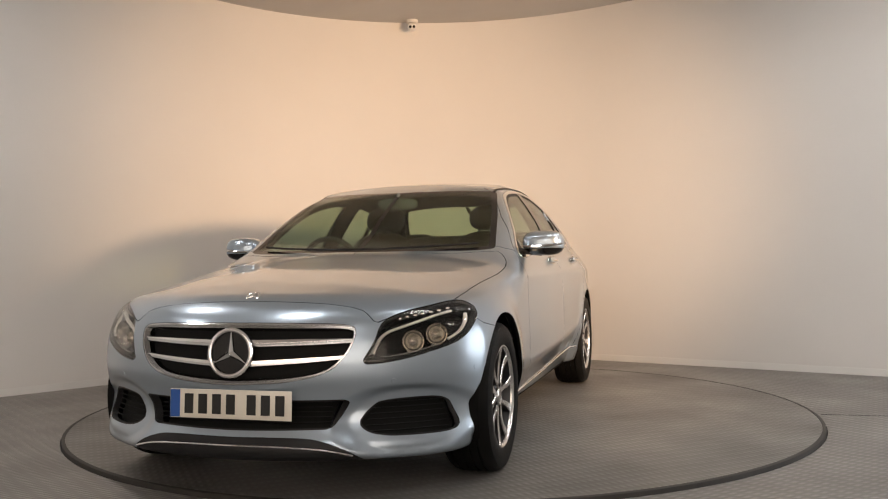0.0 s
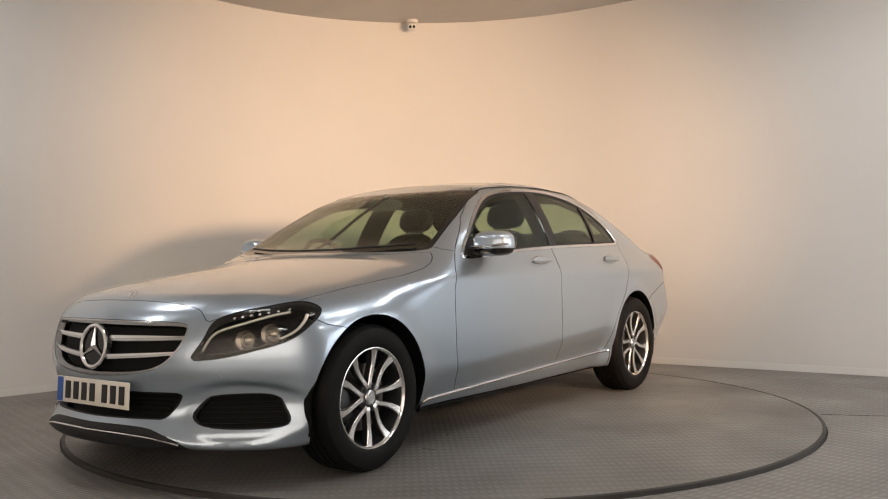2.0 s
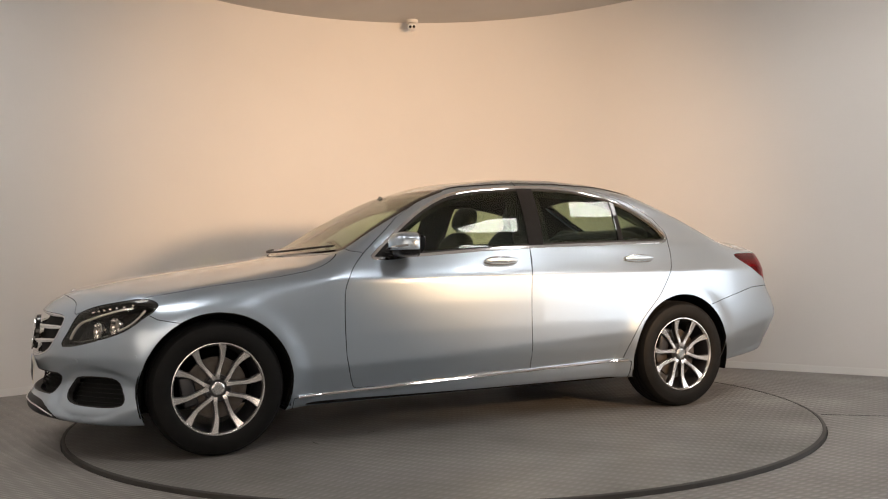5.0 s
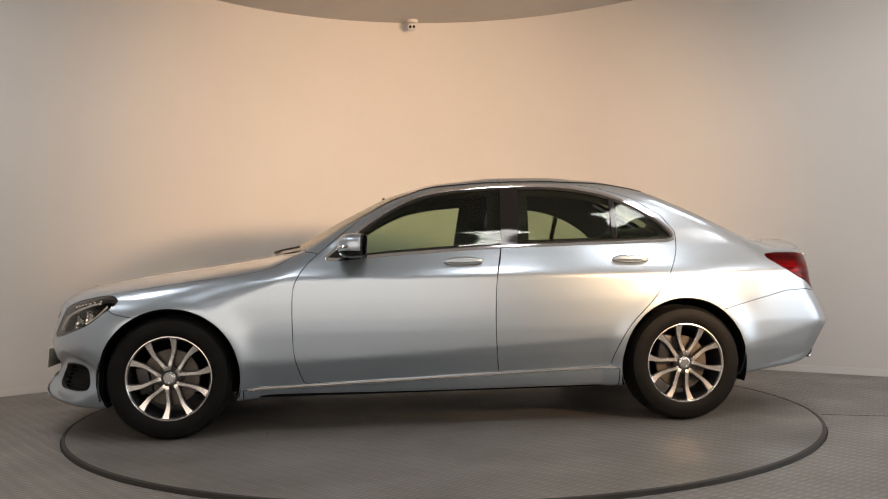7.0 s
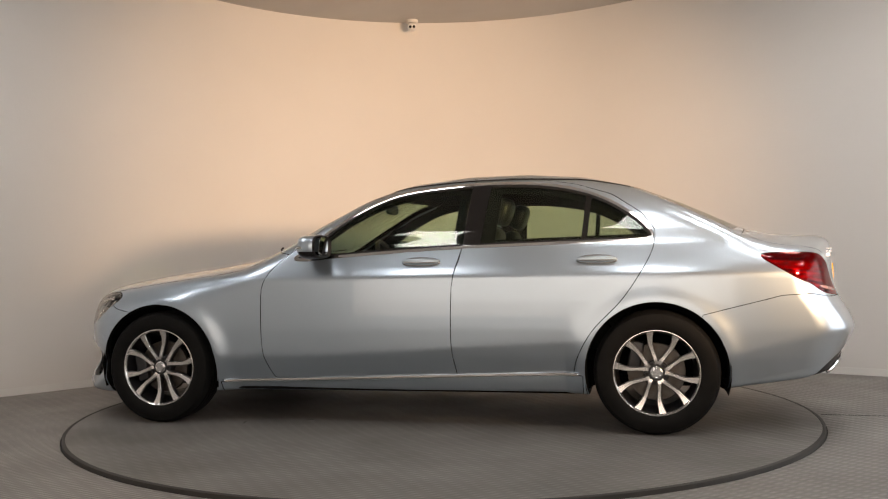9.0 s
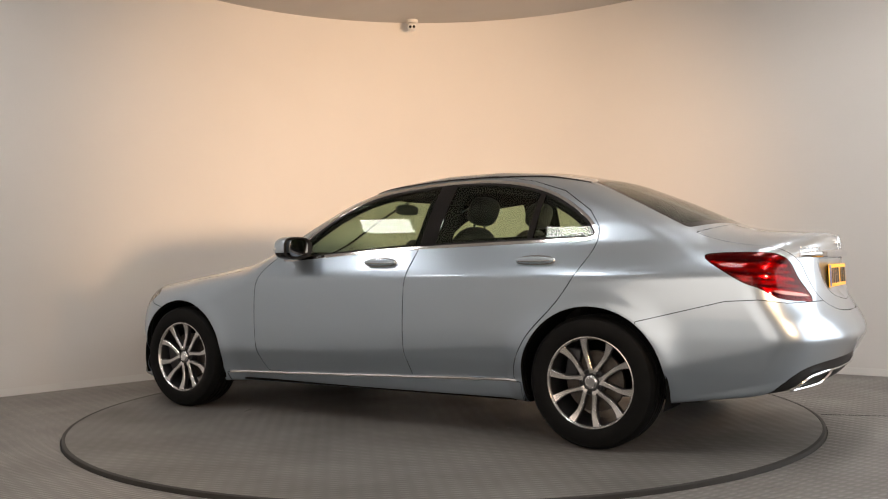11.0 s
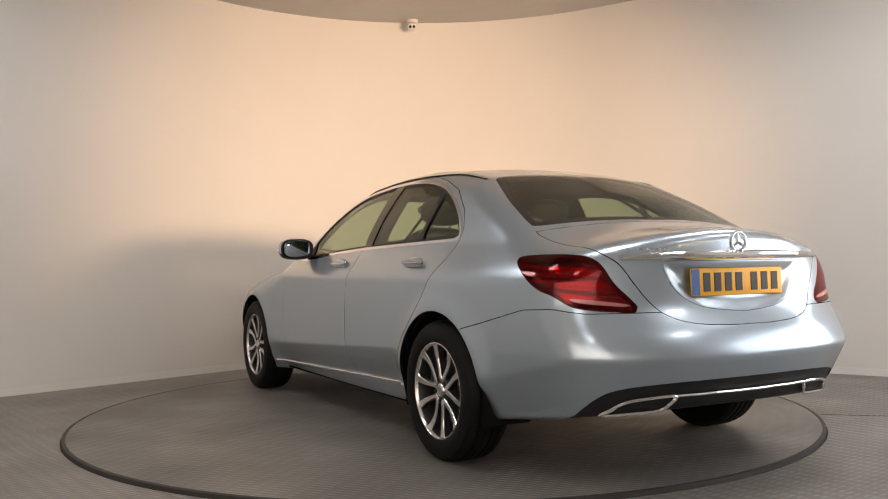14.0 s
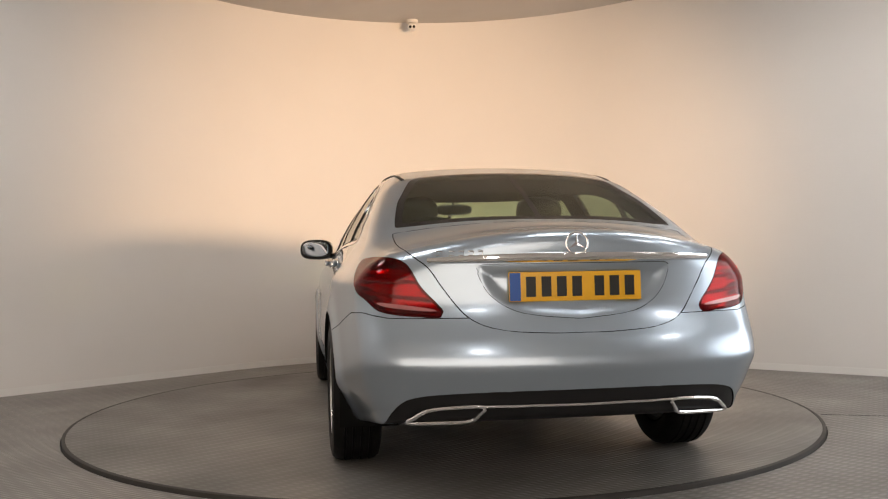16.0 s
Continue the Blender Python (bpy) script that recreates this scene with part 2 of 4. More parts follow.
# ---- the car's skin: one smooth closed form, cut into panels ----
class Ease:
    """A curve through control points, softened over a given length."""

    def __init__(self, pts, soft):
        xs, ys = zip(*sorted(pts))
        self.g = np.arange(xs[0] - 6 * soft - 0.3, xs[-1] + 6 * soft + 0.3, soft / 5)
        v = np.interp(self.g, xs, ys)
        lo, hi = (ys[1] - ys[0]) / (xs[1] - xs[0]), (ys[-1] - ys[-2]) / (xs[-1] - xs[-2])
        v = np.where(self.g < xs[0], ys[0] + (self.g - xs[0]) * lo, np.where(self.g > xs[-1], ys[-1] + (self.g - xs[-1]) * hi, v))
        k = np.exp(-0.5 * (np.arange(-20, 21) / 5.0) ** 2)
        k /= k.sum()
        pad = np.concatenate([v[0] - (v[1] - v[0]) * np.arange(20, 0, -1), v, v[-1] + (v[-1] - v[-2]) * np.arange(1, 21)])
        self.v = np.convolve(pad, k, "valid")

    def __call__(self, x):
        return np.interp(x, self.g, self.v)


TOP = Ease([(2.3, 0.62), (2.20, 0.705), (2.12, 0.758), (2.02, 0.795), (1.8, 0.843), (1.5, 0.889), (1.2, 0.928), (0.92, 0.970), (0.72, 1.052), (0.50, 1.182), (0.22, 1.322),
            (-0.025, 1.398), (-0.375, 1.434), (-0.73, 1.437), (-1.05, 1.412), (-1.33, 1.352), (-1.61, 1.240), (-1.93, 1.092), (-2.08, 1.058), (-2.33, 1.040), (-2.42, 1.047), (-2.55, 1.05)], 0.035)
CROWN = Ease([(2.2, 0.05), (1.9, 0.075), (1.4, 0.075), (1.0, 0.06), (0.5, 0.085), (0.1, 0.075), (-0.5, 0.062), (-1.2, 0.07), (-1.7, 0.10), (-2.0, 0.11), (-2.4, 0.135)], 0.12)
SECT = Ease([(0.10, 0.80), (0.20, 0.845), (0.26, 0.872), (0.40, 0.897), (0.55, 0.899), (0.70, 0.896), (0.838, 0.890), (0.880, 0.870), (0.94, 0.835), (1.00, 0.799), (1.09, 0.762), (1.18, 0.714), (1.27, 0.657), (1.36, 0.590), (1.5, 0.46)], 0.010)
SLIM = Ease([(2.3, 0.16), (1.95, 0.05), (1.7, 0.012), (1.4, 0.0), (0.8, 0.008), (0.0, 0.0), (-1.4, 0.0), (-1.75, 0.02), (-2.0, 0.05), (-2.3, 0.10), (-2.5, 0.15)], 0.10)
SLIM_UP = Ease([(2.2, 0.20), (1.5, 0.05), (0.8, 0.03), (0.2, 0.015), (-0.6, 0.0), (-1.1, 0.012), (-1.5, 0.035), (-1.9, 0.055), (-2.4, 0.10)], 0.10)
NOSE = Ease([(0.10, 2.13), (0.165, 2.215), (0.195, 2.250), (0.235, 2.250), (0.30, 2.205), (0.36, 2.190), (0.42, 2.205), (0.48, 2.225), (0.56, 2.222), (0.63, 2.203), (0.69, 2.178), (0.74, 2.145), (0.80, 2.06), (1.0, 1.7)], 0.016)
TAIL_LOW = Ease([(0.15, -2.32), (0.25, -2.375), (0.34, -2.425), (0.44, -2.478), (0.53, -2.526), (0.57, -2.518), (0.63, -2.492), (0.69, -2.452), (0.75, -2.423), (0.88, -2.408), (0.94, -2.405), (1.0, -2.425), (1.1, -2.445)], 0.013)
TAIL_HIGH = Ease([(0.15, -2.32), (0.25, -2.375), (0.34, -2.425), (0.44, -2.478), (0.53, -2.526), (0.57, -2.518), (0.63, -2.492), (0.69, -2.452), (0.75, -2.423), (0.88, -2.408), (0.94, -2.405), (1.0, -2.425), (1.1, -2.445)], 0.030)


def tail_at(z):
    """Rear profile: a crisp ledge low down, soft forms above."""
    k = np.clip((z - 0.60) / 0.08, 0, 1)
    return TAIL_LOW(z) * (1 - k) + TAIL_HIGH(z) * k


SILL = Ease([(2.3, 0.175), (1.8, 0.165), (1.0, 0.185), (-1.0, 0.195), (-1.75, 0.23), (-2.24, 0.295), (-2.5, 0.33)], 0.06)
AXLE, HUB_Z = 1.42, 0.325
ARCH = 0.367


def smax(a, b, k):
    h = np.maximum(k - np.abs(a - b), 0.0)
    return np.maximum(a, b) + h * h / (4 * k)


def body(p):
    x, y, z = p[..., 0], np.abs(p[..., 1]), p[..., 2]
    top = z - (TOP(x) - CROWN(x) * (y / 0.62) ** 2.2 * 0.62)
    up = np.clip((z - 0.80) / 0.25, 0, 1)
    up = up * up * (3 - 2 * up)
    slim = SLIM(x) * (1 - up) + SLIM_UP(x) * up
    flare = np.zeros_like(x)
    for ax in (AXLE, -AXLE):
        r = np.hypot(x - ax, z - HUB_Z)
        flare += 0.016 * np.exp(-((r - ARCH) / 0.075) ** 2)
    # the flank turns inwards below a crease that climbs towards the rear
    fold = z - (0.425 - 0.055 * x)
    low = 0.33 * np.clip(0.5 * (np.sqrt(fold * fold + 0.012 ** 2) - fold), 0, 0.16) * np.clip((1.1 - np.abs(x)) / 0.15, 0, 1)
    fold = z - (0.412 + 0.225 * (-x - 1.787))
    low = low + 0.34 * np.clip(0.5 * (np.sqrt(fold * fold + 0.014 ** 2) - fold), 0, 0.16) * np.clip((-1.62 - x) / 0.08, 0, 1)
    side = y - (SECT(z) - slim + flare - low)
    # hollow round each side vent, below a fold that runs out from the grille
    hollow = np.clip((1.22 - np.hypot((y - 0.645) / 0.225, (z - 0.315) / 0.120)) / 0.34, 0, 1)
    front = x - (NOSE(z) - 0.553 * y ** 2.18 - 0.024 * hollow * hollow * (3 - 2 * hollow))
    rear = (tail_at(z) + 0.34 * y ** 2.5) - x
    # the bonnet rolls into the wings, the roof edge is tighter
    f = smax(top, side, 0.075 + 0.085 * np.clip((x - 0.75) / 0.35, 0, 1))
    f = smax(f, front, 0.07)
    f = smax(f, rear, 0.11)
    return smax(f, SILL(x) - z, 0.03)


def slope(p, h=0.0025):
    g = np.stack([body(p + d) - body(p - d) for d in np.eye(3) * h], -1) / (2 * h)
    return g


def settle(p, n=4):
    for _ in range(n):
        g = slope(p)
        p = p - g * (body(p) / np.maximum((g * g).sum(-1), 0.05))[:, None]
    return p


def skin(h=0.02313):
    lo, hi = np.array((-2.62, -0.99, 0.10)), np.array((2.34, 0.99, 1.52))
    ax = [np.arange(lo[i], hi[i] + h, h) for i in range(3)]
    ax[1] = ax[1] - ax[1].mean() + 0.0
    n = [len(a) for a in ax]
    f = body(np.stack(np.meshgrid(*ax, indexing="ij"), -1))
    cell = tuple(k - 1 for k in n)
    acc, cnt = np.zeros((*cell, 3)), np.zeros(cell)
    base = np.stack(np.meshgrid(*[a[:-1] for a in ax], indexing="ij"), -1)
    corner = lambda c: f[c[0]:c[0] + cell[0], c[1]:c[1] + cell[1], c[2]:c[2] + cell[2]]
    for d in range(3):
        for u in (0, 1):
            for v in (0, 1):
                c0 = [u, v]
                c0.insert(d, 0)
                c1 = list(c0)
                c1[d] = 1
                a, b = corner(c0), corner(c1)
                cut = (a < 0) != (b < 0)
                t = np.where(cut, a / np.where(cut, a - b, 1), 0)
                p = base + np.array(c0) * h
                p[..., d] += t * h
                acc += p * cut[..., None]
                cnt += cut
    ids = -np.ones(cell, int)
    live = cnt > 0
    ids[live] = np.arange(live.sum())
    verts = settle(acc[live] / cnt[live][:, None])
    quads = []
    for d in range(3):
        e, g = (d + 1) % 3, (d + 2) % 3
        sl = [slice(1, k - 1) for k in n]
        s0, s1 = list(sl), list(sl)
        s0[d], s1[d] = slice(0, n[d] - 1), slice(1, n[d])
        a, b = f[tuple(s0)] < 0, f[tuple(s1)] < 0
        at = np.argwhere(a != b)
        off = np.ones(3, int)
        off[d] = 0
        at = at + off
        flip = a[a != b]
        q = []
        for de, dg in ((-1, -1), (0, -1), (0, 0), (-1, 0)):
            c = at.copy()
            c[:, e] += de
            c[:, g] += dg
            q.append(ids[c[:, 0], c[:, 1], c[:, 2]])
        q = np.stack(q, -1)
        q[~flip] = q[~flip][:, ::-1]
        quads.append(q)
    q = np.concatenate(quads)
    return verts, np.concatenate([q[:, [0, 1, 2]], q[:, [0, 2, 3]]])


def pack(m):
    v, f = m
    if not len(f):
        return np.zeros((0, 3)), np.zeros((0, 3), int)
    used, inv = np.unique(f, return_inverse=True)
    return v[used], inv.reshape(f.shape)


def refine(m, n=1):
    """Quarters the triangles and settles the new points on the skin."""
    for _ in range(n):
        v, f = m
        e = np.sort(np.concatenate([f[:, [0, 1]], f[:, [1, 2]], f[:, [2, 0]]]), 1)
        uniq, inv = np.unique(e, axis=0, return_inverse=True)
        inv = inv.reshape(-1) + len(v)
        k = len(f)
        a, b, c = inv[:k], inv[k:2 * k], inv[2 * k:]
        mid = settle((v[uniq[:, 0]] + v[uniq[:, 1]]) / 2, 1)
        v = np.concatenate([v, mid])
        m = v, np.concatenate([np.stack(t, 1) for t in ((f[:, 0], a, c), (a, f[:, 1], b), (c, b, f[:, 2]), (a, b, c))])
    return m


def split(m, field):
    """Cuts a triangle mesh along field = 0: the part where it is negative, and the rest."""
    v, f = m
    if not len(f):
        return m, m
    g = field(v)
    g = np.where(np.abs(g) < 1e-5, 1e-5, g)
    ins = g < 0
    k = ins[f].sum(1)
    inner, outer = [f[k == 3]], [f[k == 0]]
    mixed = f[(k == 1) | (k == 2)]
    if len(mixed):
        lone_in = ins[mixed].sum(1) == 1
        lone = np.where(lone_in, np.argmax(ins[mixed], 1), np.argmax(~ins[mixed], 1))
        r = np.arange(len(mixed))
        a, b, c = (mixed[r, (lone + i) % 3] for i in range(3))
        edges = np.sort(np.concatenate([np.stack([a, b], 1), np.stack([a, c], 1)]), 1)
        uniq, inv = np.unique(edges, axis=0, return_inverse=True)
        inv = inv.reshape(-1)
        t = g[uniq[:, 0]] / (g[uniq[:, 0]] - g[uniq[:, 1]])
        nv = v[uniq[:, 0]] * (1 - t)[:, None] + v[uniq[:, 1]] * t[:, None]
        p, q = inv[:len(mixed)] + len(v), inv[len(mixed):] + len(v)
        v = np.concatenate([v, nv])
        tip = np.stack([a, p, q], 1)
        rest = np.concatenate([np.stack([p, b, c], 1), np.stack([p, c, q], 1)])
        li = np.concatenate([lone_in, lone_in])
        inner += [tip[lone_in], rest[~li]]
        outer += [tip[~lone_in], rest[li]]
    return pack((v, np.concatenate(inner))), pack((v, np.concatenate(outer)))


def outline(poly, axes, grow=0.0):
    """Signed distance to a closed outline in a projection; Y is |y|, u and w look at the front and rear corners."""
    P = np.array(poly, float)

    def field(v):
        cols = {"x": v[:, 0], "y": v[:, 1], "Y": np.abs(v[:, 1]), "z": v[:, 2], "u": np.abs(v[:, 1]) - v[:, 0], "w": np.abs(v[:, 1]) + v[:, 0]}
        q = np.stack([cols[a] for a in axes], -1)
        best, sign = np.full(len(q), 1e9), np.ones(len(q))
        for i in range(len(P)):
            a, b = P[i], P[(i + 1) % len(P)]
            ab, aq = b - a, q - a
            t = np.clip((aq @ ab) / (ab @ ab + 1e-12), 0, 1)
            best = np.minimum(best, np.hypot(*(aq - t[:, None] * ab).T))
            c = (a[1] > q[:, 1]) != (b[1] > q[:, 1])
            with np.errstate(divide="ignore", invalid="ignore"):
                xi = a[0] + (q[:, 1] - a[1]) / (b[1] - a[1]) * ab[0]
            sign = np.where(c & (q[:, 0] < xi), -sign, sign)
        return best * sign - grow
    return field


def both(*fields):
    return lambda v: np.max([f(v) for f in fields], axis=0)


def minus(f):
    return lambda v: -f(v)


def soft_line(pts, n=8, closed=True):
    return [tuple(p[:2]) for p in curve_through([(*p, 0) for p in pts], n, closed)]


LEFT, RIGHT = (lambda v: -v[:, 1]), (lambda v: v[:, 1])


def normals_of(v):
    g = slope(v)
    return g / np.maximum(np.linalg.norm(g, axis=1), 1e-9)[:, None]


def rim_data(m):
    """Border edges of a panel, in face order, with the way into the panel at each border point."""
    v, f = m
    e = np.concatenate([f[:, [0, 1]], f[:, [1, 2]], f[:, [2, 0]]])
    third = np.concatenate([f[:, 2], f[:, 0], f[:, 1]])
    key = np.sort(e, 1)
    _, inv, cnt = np.unique(key, axis=0, return_inverse=True, return_counts=True)
    lone = cnt[inv.reshape(-1)] == 1
    e, third = e[lone], third[lone]
    # leave pin-hole borders alone: only loops of some size are panel edges
    boss = {}

    def top_of(i):
        while boss.setdefault(i, i) != i:
            i = boss[i]
        return i

    for a, b in e.tolist():
        boss[top_of(a)] = top_of(b)
    group = np.array([top_of(a) for a in e[:, 0].tolist()])
    big = [g for g in np.unique(group) if np.ptp(v[e[group == g].ravel()], axis=0).max() > 0.12]
    keep = np.isin(group, big)
    if keep.any():
        e, third = e[keep], third[keep]
    d = v[e[:, 1]] - v[e[:, 0]]
    L = np.linalg.norm(d, axis=1)
    d = d / np.maximum(L, 1e-9)[:, None]
    n = normals_of((v[e[:, 0]] + v[e[:, 1]]) / 2)
    inward = np.cross(n, d)
    acc = np.zeros_like(v)
    for k in (0, 1):
        np.add.at(acc, e[:, k], inward * np.minimum(L, 0.02)[:, None])
    idx = np.unique(e)
    acc[idx] /= np.maximum(np.linalg.norm(acc[idx], axis=1), 1e-9)[:, None]
    return e, idx, acc


def panel(name, m, mat, parent=None, label="", gap=0.0022, depth=0.016, out=0.0):
    """A sheet panel with its edges drawn back and turned in, so that shut lines are real gaps."""
    v, f = m
    nrm = normals_of(v)
    e, idx, inw = rim_data(m)
    v = v.copy() + nrm * out
    v[idx] += inw[idx] * gap - nrm[idx] * 0.0006
    nb = len(idx)
    where = -np.ones(len(v), int)
    where[idx] = np.arange(nb)
    n0 = len(v)
    vv = np.concatenate([v, v[idx] - nrm[idx] * 0.0004, v[idx] - nrm[idx] * depth])
    nn = np.concatenate([nrm, -inw[idx] * 0.8 + nrm[idx] * 0.2, -inw[idx]])
    a, b = where[e[:, 0]], where[e[:, 1]]
    fl = np.concatenate([f, np.stack([b + n0, a + n0, a + n0 + nb], 1), np.stack([b + n0, a + n0 + nb, b + n0 + nb], 1)])
    fl = np.concatenate([fl, np.stack([e[:, 1], e[:, 0], a + n0], 1), np.stack([e[:, 1], a + n0, b + n0], 1)])
    me = mesh_of(name, vv, fl, mat, nn)
    # turned-in edge walls are coloured black, standing for shade in the shut lines
    me.materials.append(LINER_AND_GAP_SHADE)
    slot = np.zeros(len(fl), int)
    slot[len(f):len(f) + 2 * len(e)] = 1
    me.polygons.foreach_set("material_index", slot)
    return hang(name, me, parent, label)


def sheet(name, m, mat, parent=None, label="", out=0.0, thick=0.004):
    """A solid sheet that follows the skin: glass, lenses, trims."""
    v, f = m
    nrm = normals_of(v)
    e, idx, inw = rim_data(m)
    n0 = len(v)
    vv = np.concatenate([v + nrm * out, v + nrm * (out - thick)])
    nn = np.concatenate([nrm, -nrm])
    fl = np.concatenate([f, f[:, ::-1] + n0])
    a, b = e[:, 0], e[:, 1]
    fl = np.concatenate([fl, np.stack([b, a, a + n0], 1), np.stack([b, a + n0, b + n0], 1)])
    return hang(name, mesh_of(name, vv, fl, mat, nn), parent, label)

# ---- the car ----
CAR = tagged(empty("car"), "metallic silver-blue four-door saloon car parked on the turntable", "car")


def on_skin(p, way):
    """The point where a line from outside first meets the skin, and the skin's normal there."""
    p, way = np.array(p, float), np.array(way, float)
    s = np.arange(0, 1.6, 0.004)
    f = body(p + s[:, None] * way)
    i = int(np.argmax(f < 0))
    q = settle((p + s[i] * way)[None], 4)
    return Vector(q[0]), Vector(normals_of(q)[0])


def front_at(y, z):
    return on_skin((2.6, y, z), (-1, 0, 0))


def rear_at(y, z):
    return on_skin((-2.9, y, z), (1, 0, 0))


def side_at(x, z, s=1):
    return on_skin((x, s * 1.2, z), (0, -s, 0))


DLO_TOP = [(0.585, 0.950), (0.34, 1.142), (0.146, 1.256), (-0.05, 1.318), (-0.375, 1.350), (-0.70, 1.352), (-0.963, 1.317), (-1.159, 1.250), (-1.322, 1.149), (-1.400, 1.068), (-1.408, 1.040)]
DLO = soft_line(DLO_TOP, 6, False) + soft_line([(-1.37, 1.028), (-0.391, 1.003), (0.211, 0.971), (0.52, 0.947)], 4, False)
WIND = [(0.91, -0.02)] + soft_line([(0.91, 0.0), (0.885, 0.3), (0.815, 0.58), (0.735, 0.705)], 6, False) + soft_line([(0.40, 0.645), (0.06, 0.565)], 3, False) \
    + soft_line([(0.10, 0.40), (0.15, 0.2), (0.165, 0.0)], 5, False) + [(0.165, -0.02)]
BACKLIGHT = [(-1.285, -0.02)] + soft_line([(-1.285, 0.0), (-1.28, 0.3), (-1.30, 0.455), (-1.36, 0.505)], 5, False) + soft_line([(-1.59, 0.585), (-1.80, 0.622), (-1.845, 0.59), (-1.89, 0.33), (-1.92, 0.0)], 5, False) + [(-1.92, -0.02)]
GRILLE = [(-0.02, 0.697)] + soft_line([(0.0, 0.697), (0.25, 0.694), (0.44, 0.684), (0.468, 0.645), (0.44, 0.57), (0.37, 0.508), (0.22, 0.474), (0.0, 0.461)], 6, False) + [(-0.02, 0.461)]
INTAKE = [(-0.02, 0.402), (0.43, 0.402), (0.445, 0.392), (0.39, 0.300), (0.37, 0.294), (-0.02, 0.290)]
VENT = soft_line([(0.474, 0.308), (0.510, 0.364), (0.563, 0.390), (0.740, 0.391), (0.785, 0.335), (0.800, 0.266), (0.655, 0.256), (0.531, 0.268)], 5)
LIP = [(-0.02, 0.266)] + soft_line([(0.0, 0.266), (0.23, 0.266), (0.36, 0.252), (0.475, 0.200), (0.53, 0.13)], 5, False) + [(-0.02, 0.1)]
HEADLAMP = soft_line([(-1.60, 0.546), (-1.53, 0.618), (-1.468, 0.691), (-1.33, 0.728), (-1.167, 0.749), (-1.027, 0.763), (-0.937, 0.763), (-0.863, 0.743), (-0.852, 0.714), (-0.912, 0.669), (-1.0, 0.624), (-1.087, 0.598), (-1.257, 0.568), (-1.412, 0.546), (-1.55, 0.536)], 4)
TAILLAMP = soft_line([(-1.165, 0.922), (-1.30, 0.943), (-1.55, 0.938), (-1.664, 0.904), (-1.742, 0.822), (-1.87, 0.722), (-1.733, 0.717), (-1.53, 0.735), (-1.423, 0.775), (-1.286, 0.82)], 4)
TAIL_BAR = soft_line([(-1.50, 0.768), (-1.62, 0.762), (-1.78, 0.747), (-1.83, 0.736), (-1.74, 0.738), (-1.56, 0.752)], 4)
DIFFUSER = [(-0.02, 0.440)] + soft_line([(0.0, 0.440), (0.35, 0.437), (0.60, 0.418), (0.682, 0.372), (0.725, 0.28)], 5, False) + [(0.73, 0.1), (-0.02, 0.1)]
LID = [(-0.02, 0.651)] + soft_line([(0.0, 0.651), (0.12, 0.652), (0.303, 0.666), (0.416, 0.709), (0.498, 0.808), (0.555, 0.895), (0.60, 0.935), (0.63, 0.965), (0.645, 1.0)], 5, False) + [(0.645, 1.3), (-0.02, 1.3)]
RECESS = [(-0.02, 0.908), (0.37, 0.908)] + soft_line([(0.385, 0.895), (0.335, 0.795), (0.22, 0.727), (0.0, 0.702)], 6, False) + [(-0.02, 0.702)]
HOOD = [(2.062, -0.02)] + soft_line([(2.062, 0.0), (2.055, 0.2), (2.038, 0.358), (2.026, 0.47)], 5, False) + [(2.04, 0.53), (1.955, 0.628)] \
    + soft_line([(1.868, 0.702), (1.775, 0.766), (1.40, 0.782), (1.06, 0.800), (0.85, 0.79), (0.765, 0.735)], 5, False) + [(0.80, 0.66), (0.86, 0.55), (0.94, 0.3), (0.965, 0.0), (0.965, -0.02)]
B_EDGE = [(-0.356, 0.290), (-0.334, 0.486), (-0.342, 0.797), (-0.383, 0.983), (-0.43, 1.40)]
FRONT_DOOR = soft_line([(0.715, 0.268), (0.757, 0.383), (0.773, 0.507), (0.773, 0.754), (0.744, 0.846), (0.70, 0.91), (0.62, 0.985)], 4, False)[::1] + [(0.40, 1.165), (0.20, 1.285), (0.0, 1.365), (-0.43, 1.40)] + soft_line(B_EDGE[::-1][1:], 4, False)
REAR_DOOR = soft_line(B_EDGE, 4, False) + [(-0.75, 1.39), (-1.0, 1.345), (-1.2, 1.28), (-1.36, 1.17)] + soft_line([(-1.425, 1.08), (-1.425, 1.02), (-1.39, 0.921), (-1.26, 0.719), (-1.098, 0.549), (-1.017, 0.41), (-0.99, 0.312)], 4, False)
SILL_TRIM = [(1.025, 0.243), (-1.03, 0.306), (-1.03, 0.322), (1.025, 0.259)]
SILL_PANEL = [(1.04, 0.243), (-1.04, 0.306), (-1.04, 0.05), (1.04, 0.05)]
NOSE_PART = [(1.60, 0.05), (1.60, 0.648), (1.70, 0.668), (1.80, 0.73), (1.95, 0.82), (2.5, 0.9), (2.5, 0.05)]
TAIL_PART = [(-1.62, 0.05), (-1.655, 0.624), (-2.056, 0.721), (-2.2, 0.728), (-2.3, 0.71), (-2.7, 0.71), (-2.7, 0.05)]
WING = [(0.64, 0.05), (0.64, 0.975), (0.70, 0.985), (0.80, 1.1), (2.5, 1.1), (2.5, 0.05)]


def ahead(x):
    return lambda v: x - v[:, 0]


def behind(x):
    return lambda v: v[:, 0] - x


def above(z):
    return lambda v: z - v[:, 2]


FLANK = lambda v: 0.42 - np.abs(v[:, 1])
SIDES = (("left", LEFT, 1), ("right", RIGHT, -1))

